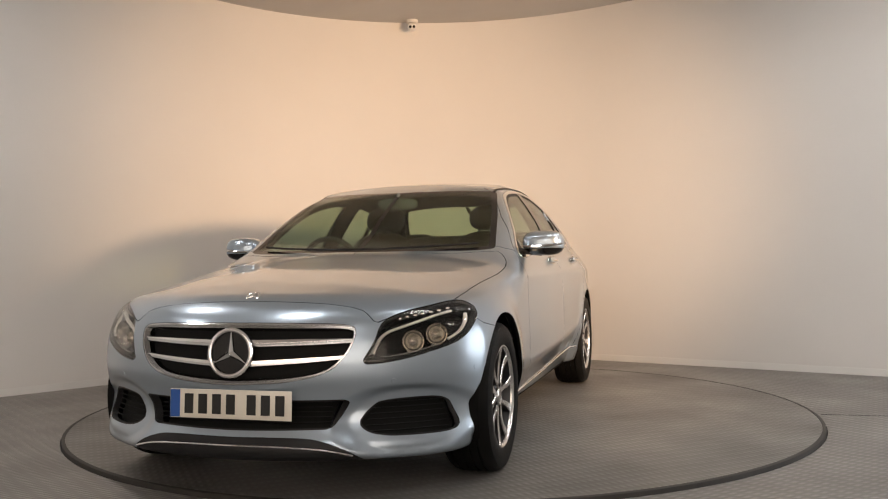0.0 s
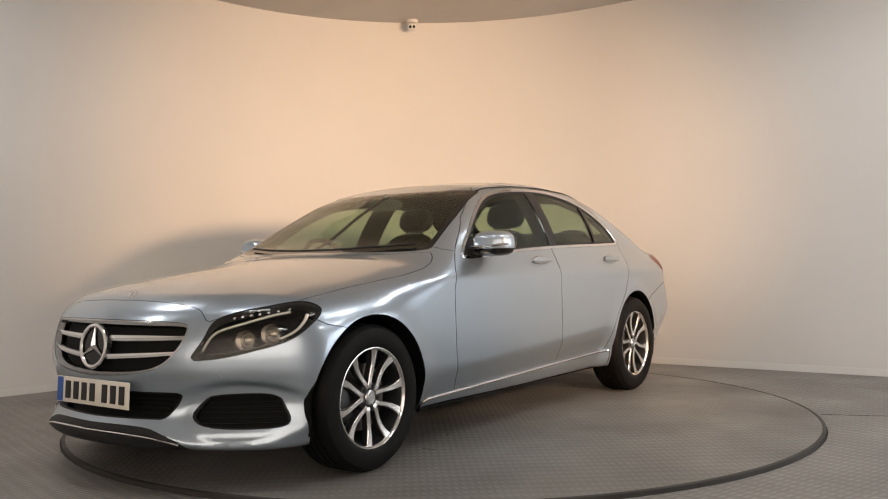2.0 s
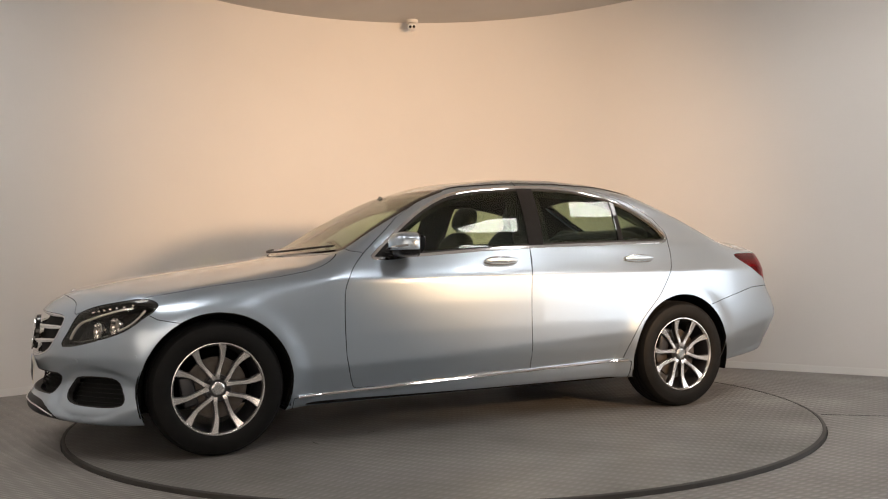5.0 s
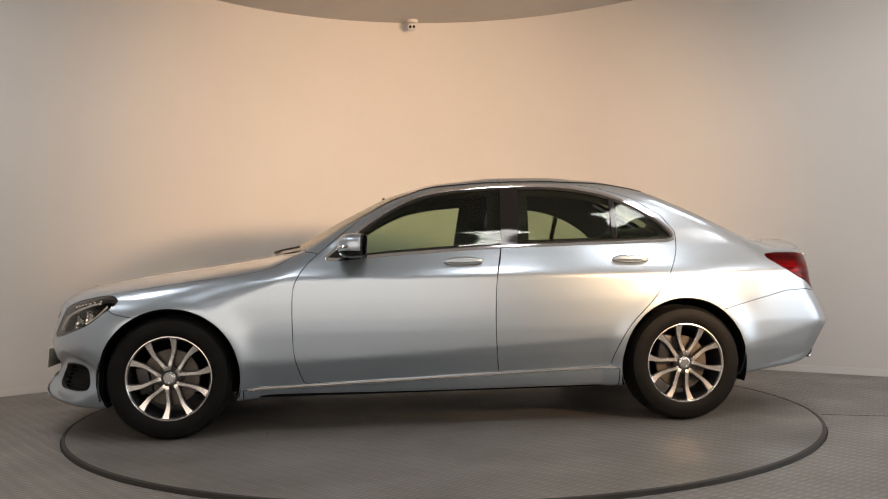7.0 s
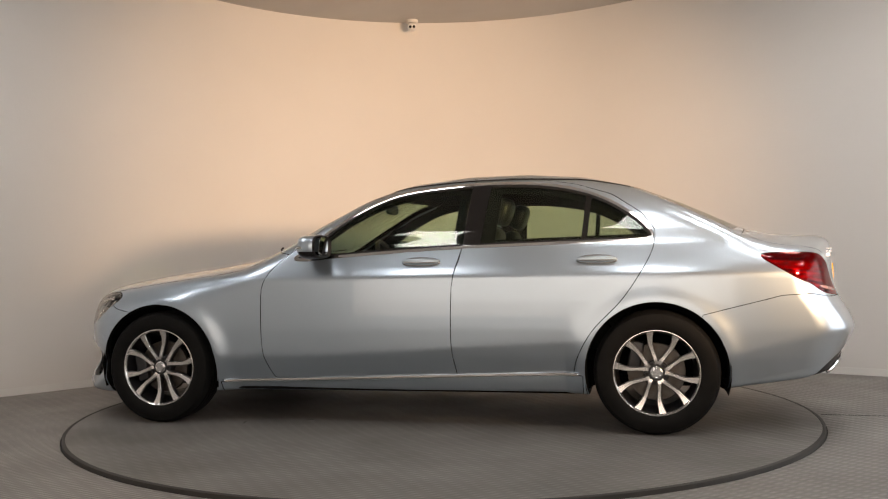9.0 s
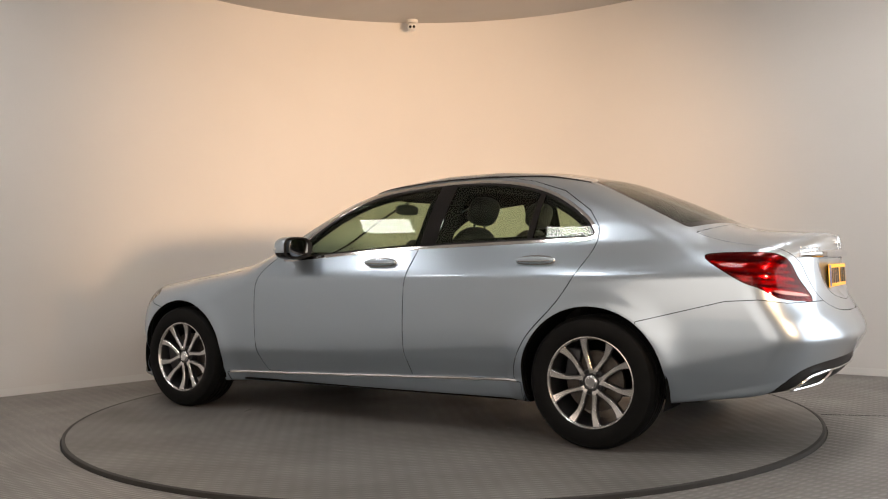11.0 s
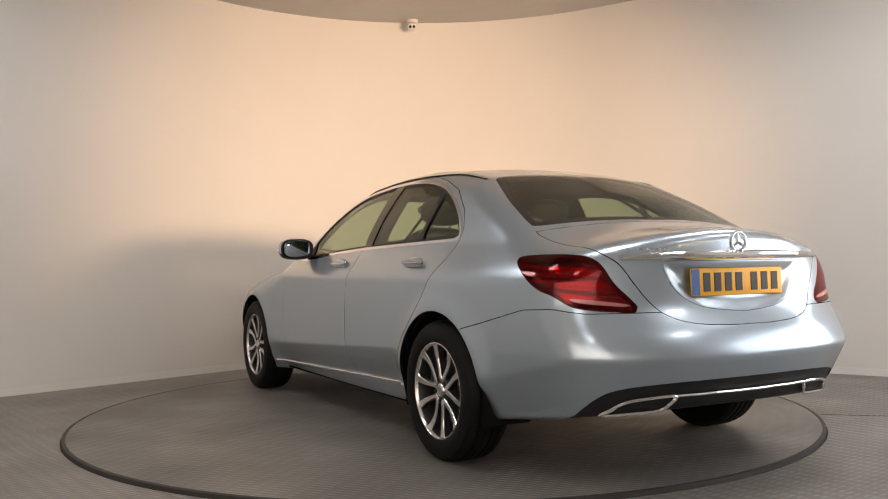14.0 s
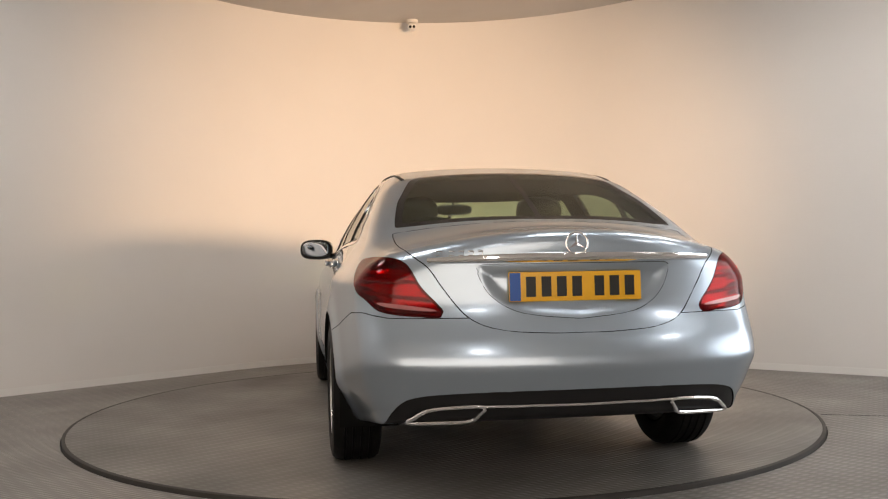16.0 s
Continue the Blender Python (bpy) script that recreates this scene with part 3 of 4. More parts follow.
RED = pane_material("red_lens", (0.74, 0.045, 0.065), 1.40)
REDFOIL = material("red_reflector", (0.75, 0.13, 0.13), 0.16, 0.9)
PINK = material("pale_lens", (0.42, 0.17, 0.17), 0.15, 0.2, Coat_Weight=0.5)
SMOKE = material("lamp_housing", (0.008, 0.008, 0.008), 0.45, Specular_IOR_Level=0.15)
GUIDE = material("white_light_guide", (0.72, 0.70, 0.66), 0.25, 0.0, Coat_Weight=0.6)
DARKRED = material("dark_red_rib", (0.20, 0.012, 0.016), 0.25)
LENS = material("lens_glass", (0.50, 0.46, 0.40), 0.08, 0.8, Coat_Weight=1.0)
# Mirror colour is dimmed to stand for the dark surroundings it would reflect
MIRROR = material("mirror_dimmed", (0.30, 0.31, 0.33), 0.01, 1.0)
MESH = material("grille_mesh", (0.005, 0.005, 0.005), 0.7, Specular_IOR_Level=0.2)


def cover(m, mat, depth, name, parent, label=""):
    """The inner wall behind an opening or a lens: the same skin, drawn back."""
    v, f = m
    n = normals_of(v)
    return hang(name, mesh_of(name, v - n * depth, f, mat, n), parent, label)


def build_skin():
    rest = skin()
    holes, rest = split(rest, lambda v: np.minimum(np.hypot(v[:, 0] - AXLE, v[:, 2] - HUB_Z), np.hypot(v[:, 0] + AXLE, v[:, 2] - HUB_Z)) - ARCH + 1e3 * (np.abs(v[:, 1]) < 0.45))
    wind, rest = split(rest, both(outline(WIND, "xY"), above(0.93)))
    back, rest = split(rest, both(outline(BACKLIGHT, "xY"), above(1.0)))
    band, rest = split(rest, both(outline(DLO, "xz", 0.013), FLANK, above(0.9)))
    grille, rest = split(rest, both(outline(GRILLE, "Yz"), ahead(1.6)))
    intake, rest = split(rest, both(outline(INTAKE, "Yz"), ahead(1.6)))
    lip, rest = split(rest, both(outline(LIP, "Yz"), ahead(1.85)))
    vents, rest = split(rest, both(outline(VENT, "Yz"), ahead(1.6)))
    lamps, rest = split(rest, both(outline(HEADLAMP, "uz"), ahead(1.4)))
    tails, rest = split(rest, both(outline(TAILLAMP, "wz"), behind(-1.7)))
    diff, rest = split(rest, both(outline(DIFFUSER, "Yz"), behind(-2.1)))
    trims, rest = split(rest, both(outline(SILL_TRIM, "xz"), FLANK))
    wind, back = refine(wind), refine(back)
    band, grille, intake, vents, lamps, tails, diff, lip = (refine(q, k) for q, k in ((band, 1), (grille, 2), (intake, 1), (vents, 1), (lamps, 2), (tails, 2), (diff, 1), (lip, 1)))
    # dark inner shell behind the sheet metal
    v, f = rest
    n = normals_of(v)
    hang("inner_shell", mesh_of("inner_shell", v - n * 0.032, f, LINER_AND_GAP_SHADE, n), CAR, "black lining behind the body panels")

    # glass in front and behind, each with its black printed border
    for name, m, shape in (("windscreen", wind, WIND), ("rear_window", back, BACKLIGHT)):
        inner, border = split(m, outline(shape, "xY", -0.032))
        pane = sheet(name, inner, GLASS, CAR, "lightly green-tinted glass")
        sheet("border", border, GLOSSBLACK, pane, "black printed glass border", thick=0.006)

    # doors with their windows and trims
    for side, keep, s in SIDES:
        mine, band2 = split(band, keep)
        for door_name, shape in (("front_door", FRONT_DOOR), ("rear_door", REAR_DOOR)):
            m, rest = split(rest, both(outline(shape, "xz"), keep, FLANK))
            door = panel(door_name, refine(m), PAINT, CAR)
            split_line = outline([(-0.383, 0.9), (-0.383, 0.983), (-0.432, 1.5), (3, 1.5), (3, 0.9)], "xz")
            win, _ = split(mine, split_line if door_name == "front_door" else minus(split_line))
            inside, chrome = split(win, outline(DLO, "xz", 0.0))
            lining, _ = split(win, minus(outline(DLO, "xz", -0.030 if door_name == "front_door" else -0.038)))
            cover(lining, LINER_AND_GAP_SHADE, 0.032, "window_lining", door, "black inner window lining")
            if door_name == "front_door":
                inner_post, _ = split(mine, outline([(-0.27, 0.9), (-0.315, 1.0), (-0.36, 1.5), (-0.60, 1.5), (-0.555, 1.0), (-0.52, 0.9)], "xz"))
                cover(inner_post, LINER_AND_GAP_SHADE, 0.05, "pillar_lining", door, "black inner pillar trim")
            sheet("window_trim", chrome, CHROME, door, "bright chrome window surround", out=0.003, thick=0.012)
            post = outline([(-0.30, 0.9), (-0.387, 1.003), (-0.434, 1.5), (-0.545, 1.5), (-0.482, 1.003), (-0.48, 0.9)], "xz")
            blk, inside = split(inside, post)
            sheet("pillar_cover", blk, GLOSSBLACK, door, "gloss black pillar cover", out=-0.002, thick=0.02)
            frame_in, glass = split(inside, minus(outline(DLO, "xz", -0.012)))
            sheet("window_seal", frame_in, BLACK, door, "black rubber window seal", out=-0.002, thick=0.015)
            if door_name == "rear_door":
                div = outline([(-1.020, 0.9), (-1.038, 1.026), (-1.085, 1.5), (-1.115, 1.5), (-1.068, 1.026), (-1.05, 0.9)], "xz")
                bar, glass = split(glass, div)
                sheet("window_bar", bar, GLOSSBLACK, door, "black quarter-light bar", out=0.001, thick=0.02)
                quarter, glass = split(glass, behind(-1.05))
                sheet("quarter_light", quarter, GLASS, door, out=-0.006)
            else:
                sail, glass = split(glass, outline([(0.7, 0.9), (0.45, 0.9), (0.40, 0.96), (0.46, 1.06), (0.7, 1.06)], "xz"))
                sheet("mirror_base", sail, BLACK, door, "black mirror base triangle", out=-0.001, thick=0.02)
            sheet("window_pane", glass, GLASS, door, "green-tinted side window", out=-0.006)
            door_handle(door, -0.163 if door_name == "front_door" else -1.122, 0.915, s)
            if door_name == "front_door":
                door_mirror(door, s)
        # sill, its bright strip, wing
        m, trims = split(trims, keep)
        sheet("sill_step", m, PAINT, CAR, out=-0.002, thick=0.02)
        bm = bmesh.new()
        tube(bm, [side_at(x, 0.2745 - 0.0306 * (x - 0.0), s)[0] + Vector((0, s * 0.003, 0.003)) for x in np.linspace(1.02, -1.02, 25)], 0.009, 8)
        part("sill_trim", bm, CHROME, CAR, "bright chrome sill strip")
        m, rest = split(rest, both(outline(SILL_PANEL, "xz"), keep, FLANK))
        panel("sill", m, PAINT, CAR)

    hood, rest = split(rest, both(outline(HOOD, "xY"), above(0.64)))
    panel("bonnet", hood, PAINT, CAR)
    lid, rest = split(rest, both(outline(LID, "Yz"), lambda v: v[:, 0] + 1.945 - 0.06 * (np.abs(v[:, 1]) / 0.62) ** 2))
    recess, lid = split(lid, both(outline(RECESS, "Yz"), behind(-2.2)))
    boot = panel("boot_lid", refine(lid), PAINT, CAR)
    v, f = refine(recess)
    n = normals_of(v)
    d = np.clip(-outline([(-0.5, q[1]) if q[0] < 0 else q for q in RECESS], "Yz")(v) / 0.055, 0, 1)
    d = d * d * (3 - 2 * d)
    vv = v - n * (0.015 * d)[:, None]
    hang("plate_recess", mesh_of("plate_recess", vv, f, PAINT), boot)
    bump, rest = split(rest, both(outline(NOSE_PART, "xz")))
    front = panel("front_bumper", refine(bump), PAINT, CAR, gap=0.0014)
    bump, rest = split(rest, both(outline(TAIL_PART, "xz")))
    rear = panel("rear_bumper", refine(bump), PAINT, CAR, gap=0.0014)
    for side, keep, s in SIDES:
        m, rest = split(rest, both(outline(WING, "xz"), keep))
        panel("front_wing", m, PAINT, CAR)
    panel("body_shell", rest, PAINT, CAR)

    # openings in the nose
    cover(grille, MESH, 0.05, "grille_back", front, "black grille mesh")
    ring, _ = split(grille, minus(outline(GRILLE, "Yz", -0.006)))
    gsur = sheet("grille_frame", ring, SATIN, front, "silver grille surround", out=-0.002, thick=0.05)
    for zin, zout, h in ((0.624, 0.628, 0.0105), (0.543, 0.566, 0.0105)):
        for s in (1, -1):
            shape = [(s * 0.07, zin - h), (s * 0.07, zin + h), (s * 0.30, (zin + zout) / 2 + h * 0.9 + 0.002), (s * 0.462, zout + h * 0.7), (s * 0.462, zout - h * 0.4), (s * 0.30, (zin + zout) / 2 - h * 0.7)]
            m, _ = split(grille, outline(shape, "yz"))
            slat = sheet("grille_slat", m, SATIN, front, "silver grille blade", out=-0.012, thick=0.03)
            m, _ = split(m, outline([(p[0], p[1] + 0.009) for p in shape], "yz"))
            sheet("slat_edge", m, CHROME, slat, "chrome blade edge", out=-0.008, thick=0.006)
    cover(intake, MESH, 0.06, "intake_back", front, "black lower intake mesh")
    rim, _ = split(intake, minus(outline(INTAKE, "Yz", -0.006)))
    sheet("intake_frame", rim, BLACK, front, out=-0.003, thick=0.06)
    for k in range(5):
        bars = bmesh.new()
        z = 0.312 + k * 0.019
        pts = [tuple(front_at(y, z)[0] + Vector((-0.035, 0, 0))) for y in np.linspace(-0.37, 0.37, 13)]
        tube(bars, pts, 0.0035, 6)
        part("intake_bar", bars, MESH, front)
    for side, keep, s in SIDES:
        m, vents = split(vents, keep)
        cover(m, MESH, 0.045, "vent_back", front, "black honeycomb vent mesh")
        edge, _ = split(m, minus(outline(VENT, "Yz", -0.006)))
        sheet("vent_frame", edge, BLACK, front, out=-0.003, thick=0.045)
        for k in range(6):
            bm = bmesh.new()
            z = 0.272 + k * 0.021
            y0, y1 = 0.50 + abs(z - 0.30) * 0.25, 0.80 - (z - 0.26) * 0.25
            pts = [tuple(front_at(s * y, z)[0] + Vector((-0.02, -s * 0.012, 0))) for y in np.linspace(y0, y1 - 0.015, 9)]
            tube(bm, pts, 0.003, 6)
            part("vent_bar", bm, MESH, front)
    sheet("front_spoiler", lip, BLACK, front, "gloss black lower spoiler", out=0.0, thick=0.03)
    pts = [tuple(front_at(y, z)[0] + Vector((0.004, 0, 0))) for y, z in [(-0.47, 0.198), (-0.42, 0.212), (-0.34, 0.226), (-0.2, 0.236), (0, 0.238), (0.2, 0.236), (0.34, 0.226), (0.42, 0.212), (0.47, 0.198)]]
    bm = bmesh.new()
    tube(bm, curve_through(pts, 4), 0.004, 8)
    part("spoiler_strip", bm, CHROME, front, "thin chrome spoiler strip")

    # lamps
    for side, keep, s in SIDES:
        m, lamps = split(lamps, keep)
        headlamp(m, s)
        m, tails = split(tails, keep)
        taillamp(m, s)

    # tail end
    sheet("diffuser", diff, BLACK, rear, "black plastic rear apron", out=-0.006, thick=0.03)
    tail_trim(rear)
    boot_trim(boot)
    nose_trim(front)
    return rest


def blob(bm, c, r, p=2.5, nu=28, nv=18, m=None):
    """A rounded box-like ball."""
    def q(a):
        return math.copysign(abs(a) ** (2 / p), a)
    rows = []
    for j in range(1, nv):
        b = -math.pi / 2 + math.pi * j / nv
        row = []
        for i in range(nu):
            a = 2 * math.pi * i / nu
            v = Vector((c[0] + r[0] * q(math.cos(b)) * q(math.cos(a)), c[1] + r[1] * q(math.cos(b)) * q(math.sin(a)), c[2] + r[2] * q(math.sin(b))))
            row.append(bm.verts.new(m @ v if m is not None else v))
        rows.append(row)
    for a, b in zip(rows, rows[1:]):
        for i in range(nu):
            bm.faces.new((a[i], a[(i + 1) % nu], b[(i + 1) % nu], b[i]))
    bm.faces.new(rows[0][::-1])
    bm.faces.new(rows[-1])


def door_handle(door, x, z, s):
    p, n = side_at(x, z, s)
    y = p.y
    bm = bmesh.new()
    blob(bm, (x, y + s * 0.004, z), (0.108, 0.012, 0.030), 2.3)
    part("handle_cup", bm, SATIN, door, "shaded handle recess")
    bm = bmesh.new()
    blob(bm, (x, y + s * 0.020, z + 0.006), (0.106, 0.013, 0.019), 2.6)
    part("handle", bm, PAINT, door, "body-coloured pull handle")
    bm = bmesh.new()
    tube(bm, [(x - 0.088, y + s * 0.031, z + 0.001), (x, y + s * 0.035, z), (x + 0.088, y + s * 0.031, z + 0.001)], 0.0035, 8)
    part("handle_strip", bm, CHROME, door, "chrome handle strip")


def door_mirror(door, s):
    c = Vector((0.435, s * 0.912, 1.012))
    turn = Matrix.Translation(c) @ pose(0, 0, 0, 0, 0, s * -8)
    bm = bmesh.new()
    blob(bm, (0, 0, 0), (0.094, 0.110, 0.068), 2.9, 36, 24, turn)
    for v in bm.verts:
        q = turn.inverted() @ v.co
        q.x *= 1.0 - 0.22 * max(0.0, s * q.y / 0.112)
        if q.x < -0.055:
            q.x = -0.055 - 0.03 * max(0.0, 1 - (q.y / 0.098) ** 4 - (q.z / 0.058) ** 4) * -1.0
        v.co = turn @ q
    back_no = turn.to_3x3() @ Vector((1, 0, 0))
    back_co = turn @ Vector((-0.040, 0, 0))
    rear, low = bm.copy(), bm.copy()
    for b, cuts in ((rear, ((back_co, back_no, False),)), (low, ((back_co, back_no, True), ((0, 0, 0.985), (0, 0, 1), False))), (bm, ((back_co, back_no, True), ((0, 0, 0.985), (0, 0, 1), True)))):
        for co, no, keep_up in cuts:
            bmesh.ops.bisect_plane(b, geom=b.verts[:] + b.edges[:] + b.faces[:], plane_co=co, plane_no=no, clear_inner=keep_up, clear_outer=not keep_up)
    shell = part("mirror_cap", bm, PAINT, door, "silver-blue mirror cap")
    part("mirror_lower", low, GLOSSBLACK, shell, "black lower mirror housing")
    part("mirror_rim", rear, BLACK, shell, "black mirror rim")
    bm = bmesh.new()
    pts = [turn @ Vector(q) for q in ((0.086, -s * 0.09, -0.016), (0.091, -s * 0.03, -0.018), (0.086, s * 0.04, -0.014), (0.062, s * 0.088, -0.008), (0.02, s * 0.104, -0.004))]
    tube(bm, curve_through(pts, 5), [0.008] * 21, 8, flat=1.0)
    part("indicator", bm, CHROME, shell, "clear and chrome indicator strip")
    bm = bmesh.new()
    blob(bm, (0, 0, 0), (0.003, 0.090, 0.052), 3.2, 28, 16, turn @ pose(-0.052, 0, 0.002, 0, -7, s * 14))
    part("mirror_glass", bm, MIRROR, shell, "mirror glass")
    bm = bmesh.new()
    tube(bm, [(0.50, s * 0.775, 0.975), (0.47, s * 0.83, 0.965), (0.445, s * 0.90, 0.960)], [0.030, 0.024, 0.030], 12, flat=0.6)
    part("mirror_arm", bm, BLACK, shell, "black mirror arm")


def headlamp(m, s):
    lamp_ob = sheet("headlight", m, CLEAR, CAR, "clear headlight with dark housing and twin lenses", thick=0.004)
    lamp_ob.visible_shadow = False
    cover(m, SMOKE, 0.075, "lamp_housing", lamp_ob, "dark lamp housing")
    edge, _ = split(m, minus(outline(HEADLAMP, "uz", -0.010)))
    sheet("lamp_edge", edge, BLACK, lamp_ob, out=-0.005, thick=0.07)

    def inside(y, z, d):
        p, n = front_at(s * y, z)
        return p - n * d, n

    for y, z, r in ((0.674, 0.621, 0.034), (0.751, 0.646, 0.034)):
        p, n = inside(y, z, 0.045)
        fwd = Vector((0.93, s * 0.30, 0.08)).normalized()
        m4 = Matrix.Translation(p) @ fwd.to_track_quat("Z", "Y").to_matrix().to_4x4()
        bm = bmesh.new()
        lathe(bm, [(r * 1.25, 0.012), (r * 1.28, 0.004), (r * 1.12, -0.004), (r * 1.05, -0.02), (r * 1.15, -0.02)], 32, "z", closed=True)
        bmesh.ops.transform(bm, matrix=m4, verts=bm.verts)
        part("lens_bezel", bm, CHROME, lamp_ob, "chrome lens bezel")
        bm = bmesh.new()
        lathe(bm, [(0.001, 0.008), (r * 0.5, 0.004), (r * 0.85, -0.008), (r, -0.02), (0.001, -0.02)], 32, "z")
        bmesh.ops.transform(bm, matrix=m4, verts=bm.verts)
        part("projector_lens", bm, LENS, lamp_ob, "glass projector lens")
    # light guides: a brow along the upper edge and a sweep along the lower
    for pts, r, mat, nm in (([(0.535, 0.575), (0.552, 0.625), (0.578, 0.656), (0.627, 0.676), (0.684, 0.700), (0.735, 0.722), (0.775, 0.735)], 0.0095, GUIDE, "light_guide"),
                            ([(0.825, 0.722), (0.832, 0.690), (0.820, 0.650), (0.785, 0.620)], 0.0085, GUIDE, "end_guide"),
                            ([(0.56, 0.562), (0.62, 0.566), (0.70, 0.584), (0.75, 0.600)], 0.006, SATIN, "lower_guide")):
        q = [tuple(inside(y, z, 0.022)[0]) for y, z in pts]
        bm = bmesh.new()
        tube(bm, curve_through(q, 6), r, 8, flat=0.6)
        part(nm, bm, mat, lamp_ob)
    for k in range(7):
        bm = bmesh.new()
        y = 0.61 + k * 0.025
        p, n = inside(y, 0.712 + (y - 0.61) * 0.24, 0.022)
        box(bm, p, (0.012, 0.016, 0.009), bevel=0.002)
        part("led", bm, CHROME, lamp_ob, "small bright reflector")


def taillamp(m, s):
    lamp_ob = sheet("tail_light", m, RED, CAR, "dark red tail light with ribbed reflectors", thick=0.004)
    lamp_ob.visible_shadow = False
    cover(m, REDFOIL, 0.045, "reflector", lamp_ob, "red reflector")
    edge, _ = split(m, minus(outline(TAILLAMP, "wz", -0.009)))
    sheet("lamp_edge", edge, material("dark_red_edge", (0.05, 0.002, 0.003), 0.2), lamp_ob, out=-0.0045, thick=0.05)
    for k in range(5):
        z = 0.905 - 0.030 * k
        shape = [(-1.16, z + 0.012), (-1.9, z - 0.035), (-1.9, z - 0.047), (-1.16, z)]
        rib, _ = split(m, both(outline(shape, "wz"), outline(TAILLAMP, "wz", -0.012)))
        if len(rib[1]):
            sheet("rib", rib, DARKRED if k % 2 else REDFOIL, lamp_ob, out=-0.014, thick=0.02)
    bar, _ = split(m, outline(TAIL_BAR, "wz"))
    sheet("pale_bar", bar, PINK, lamp_ob, "pale lower light bar", out=0.0012, thick=0.004)


def star(bm, r, m4, thick=0.006):
    """A ring with three tapering arms."""
    lathe_pts = [(r + 0.10 * r * math.cos(a), 0.07 * r * math.sin(a)) for a in [2 * math.pi * k / 10 for k in range(10)]]
    b2 = bmesh.new()
    lathe(b2, lathe_pts, 48, "z", closed=True)
    for k in range(3):
        a = math.pi / 2 + 2 * math.pi * k / 3
        d, n = Vector((math.cos(a), math.sin(a), 0)), Vector((-math.sin(a), math.cos(a), 0))
        c = b2.verts.new((0, 0, thick))
        tip = b2.verts.new(d * r)
        l, rr = b2.verts.new(n * r * 0.17 - d * r * 0.098), b2.verts.new(-n * r * 0.17 - d * r * 0.098)
        b2.faces.new((c, l, tip))
        b2.faces.new((c, tip, rr))
    bmesh.ops.transform(b2, matrix=m4, verts=b2.verts)
    me = bpy.data.meshes.new("tmp")
    b2.to_mesh(me)
    bm.from_mesh(me)
    bpy.data.meshes.remove(me)
    b2.free()


def facing(p, n):
    """A frame whose z looks along n and whose y is up."""
    n = Vector(n).normalized()
    xx = Vector((0, 0, 1)).cross(n).normalized()
    return Matrix.Translation(p) @ Matrix((xx, n.cross(xx), n)).transposed().to_4x4()


PLATE_WHITE = vary(material("plate_white", (0.74, 0.70, 0.62), 0.35), 30.0, 0.4, (0.66, 0.62, 0.54))
PLATE_YELLOW = vary(material("plate_yellow", (0.78, 0.42, 0.02), 0.35), 30.0, 0.4, (0.70, 0.36, 0.02))
PLATE_BLUE = material("plate_blue", (0.02, 0.09, 0.35), 0.35)
INK = material("plate_black", (0.01, 0.01, 0.01), 0.4)


def plate(parent, p, n, mat, width=0.52):
    m4 = facing(p, n)
    bm = bmesh.new()
    box(bm, (0, 0, 0), (width, 0.111, 0.006), bevel=0.0025)
    bmesh.ops.transform(bm, matrix=m4, verts=bm.verts)
    ob = part("number_plate", bm, mat, parent, "number plate with plain dark bars")
    bm = bmesh.new()
    box(bm, (-width / 2 + 0.024, 0, 0.0035), (0.042, 0.105, 0.003))
    bmesh.ops.transform(bm, matrix=m4, verts=bm.verts)
    part("blue_band", bm, PLATE_BLUE, ob, "blue end band", smooth=False)
    x = -width / 2 + 0.062
    for k, w in enumerate((0.046,) * 7):
        bm = bmesh.new()
        box(bm, (x + w / 2, 0, 0.0042), (w * 0.82, 0.076, 0.0035), bevel=0.001)
        bmesh.ops.transform(bm, matrix=m4, verts=bm.verts)
        part("bar", bm, INK, ob, smooth=False)
        x += 0.060 if k != 3 else 0.088
    return ob


def nose_trim(front):
    p, n = front_at(0, 0.583)
    c = Vector((p.x - 0.012, 0, 0.583))
    m4 = facing(c, (1, 0, 0.12))
    bm = bmesh.new()
    cyl(bm, 0.092, 0.088, 0.02, m4 @ Matrix.Translation((0, 0, -0.008)), 48)
    back = part("emblem_back", bm, GLOSSBLACK, front, "round black emblem base")
    bm = bmesh.new()
    star(bm, 0.088, m4 @ Matrix.Translation((0, 0, 0.008)), 0.012)
    part("emblem", bm, CHROME, front, "chrome ring emblem with three arms")
    p, n = on_skin((2.022, 0, 1.1), (0, 0, -1))
    bm = bmesh.new()
    star(bm, 0.026, facing(p + n * 0.003, n + Vector((0.3, 0, 0))), 0.004)
    part("bonnet_badge", bm, CHROME, front, "small chrome bonnet badge")
    p, n = front_at(0.0, 0.385)
    plate(front, Vector((p.x + 0.022, 0, 0.388)), (1, 0, 0.06), PLATE_WHITE)
    for y, z in ((0.86, 0.47), (0.60, 0.47), (-0.60, 0.47), (-0.86, 0.47)):
        if abs(y) > 0.8:
            p, n = side_at(1.80, 0.50, math.copysign(1, y))
        else:
            p, n = front_at(y, z)
        bm = bmesh.new()
        cyl(bm, 0.010, 0.009, 0.004, facing(p, n), 20)
        part("parking_sensor", bm, PAINT, front)


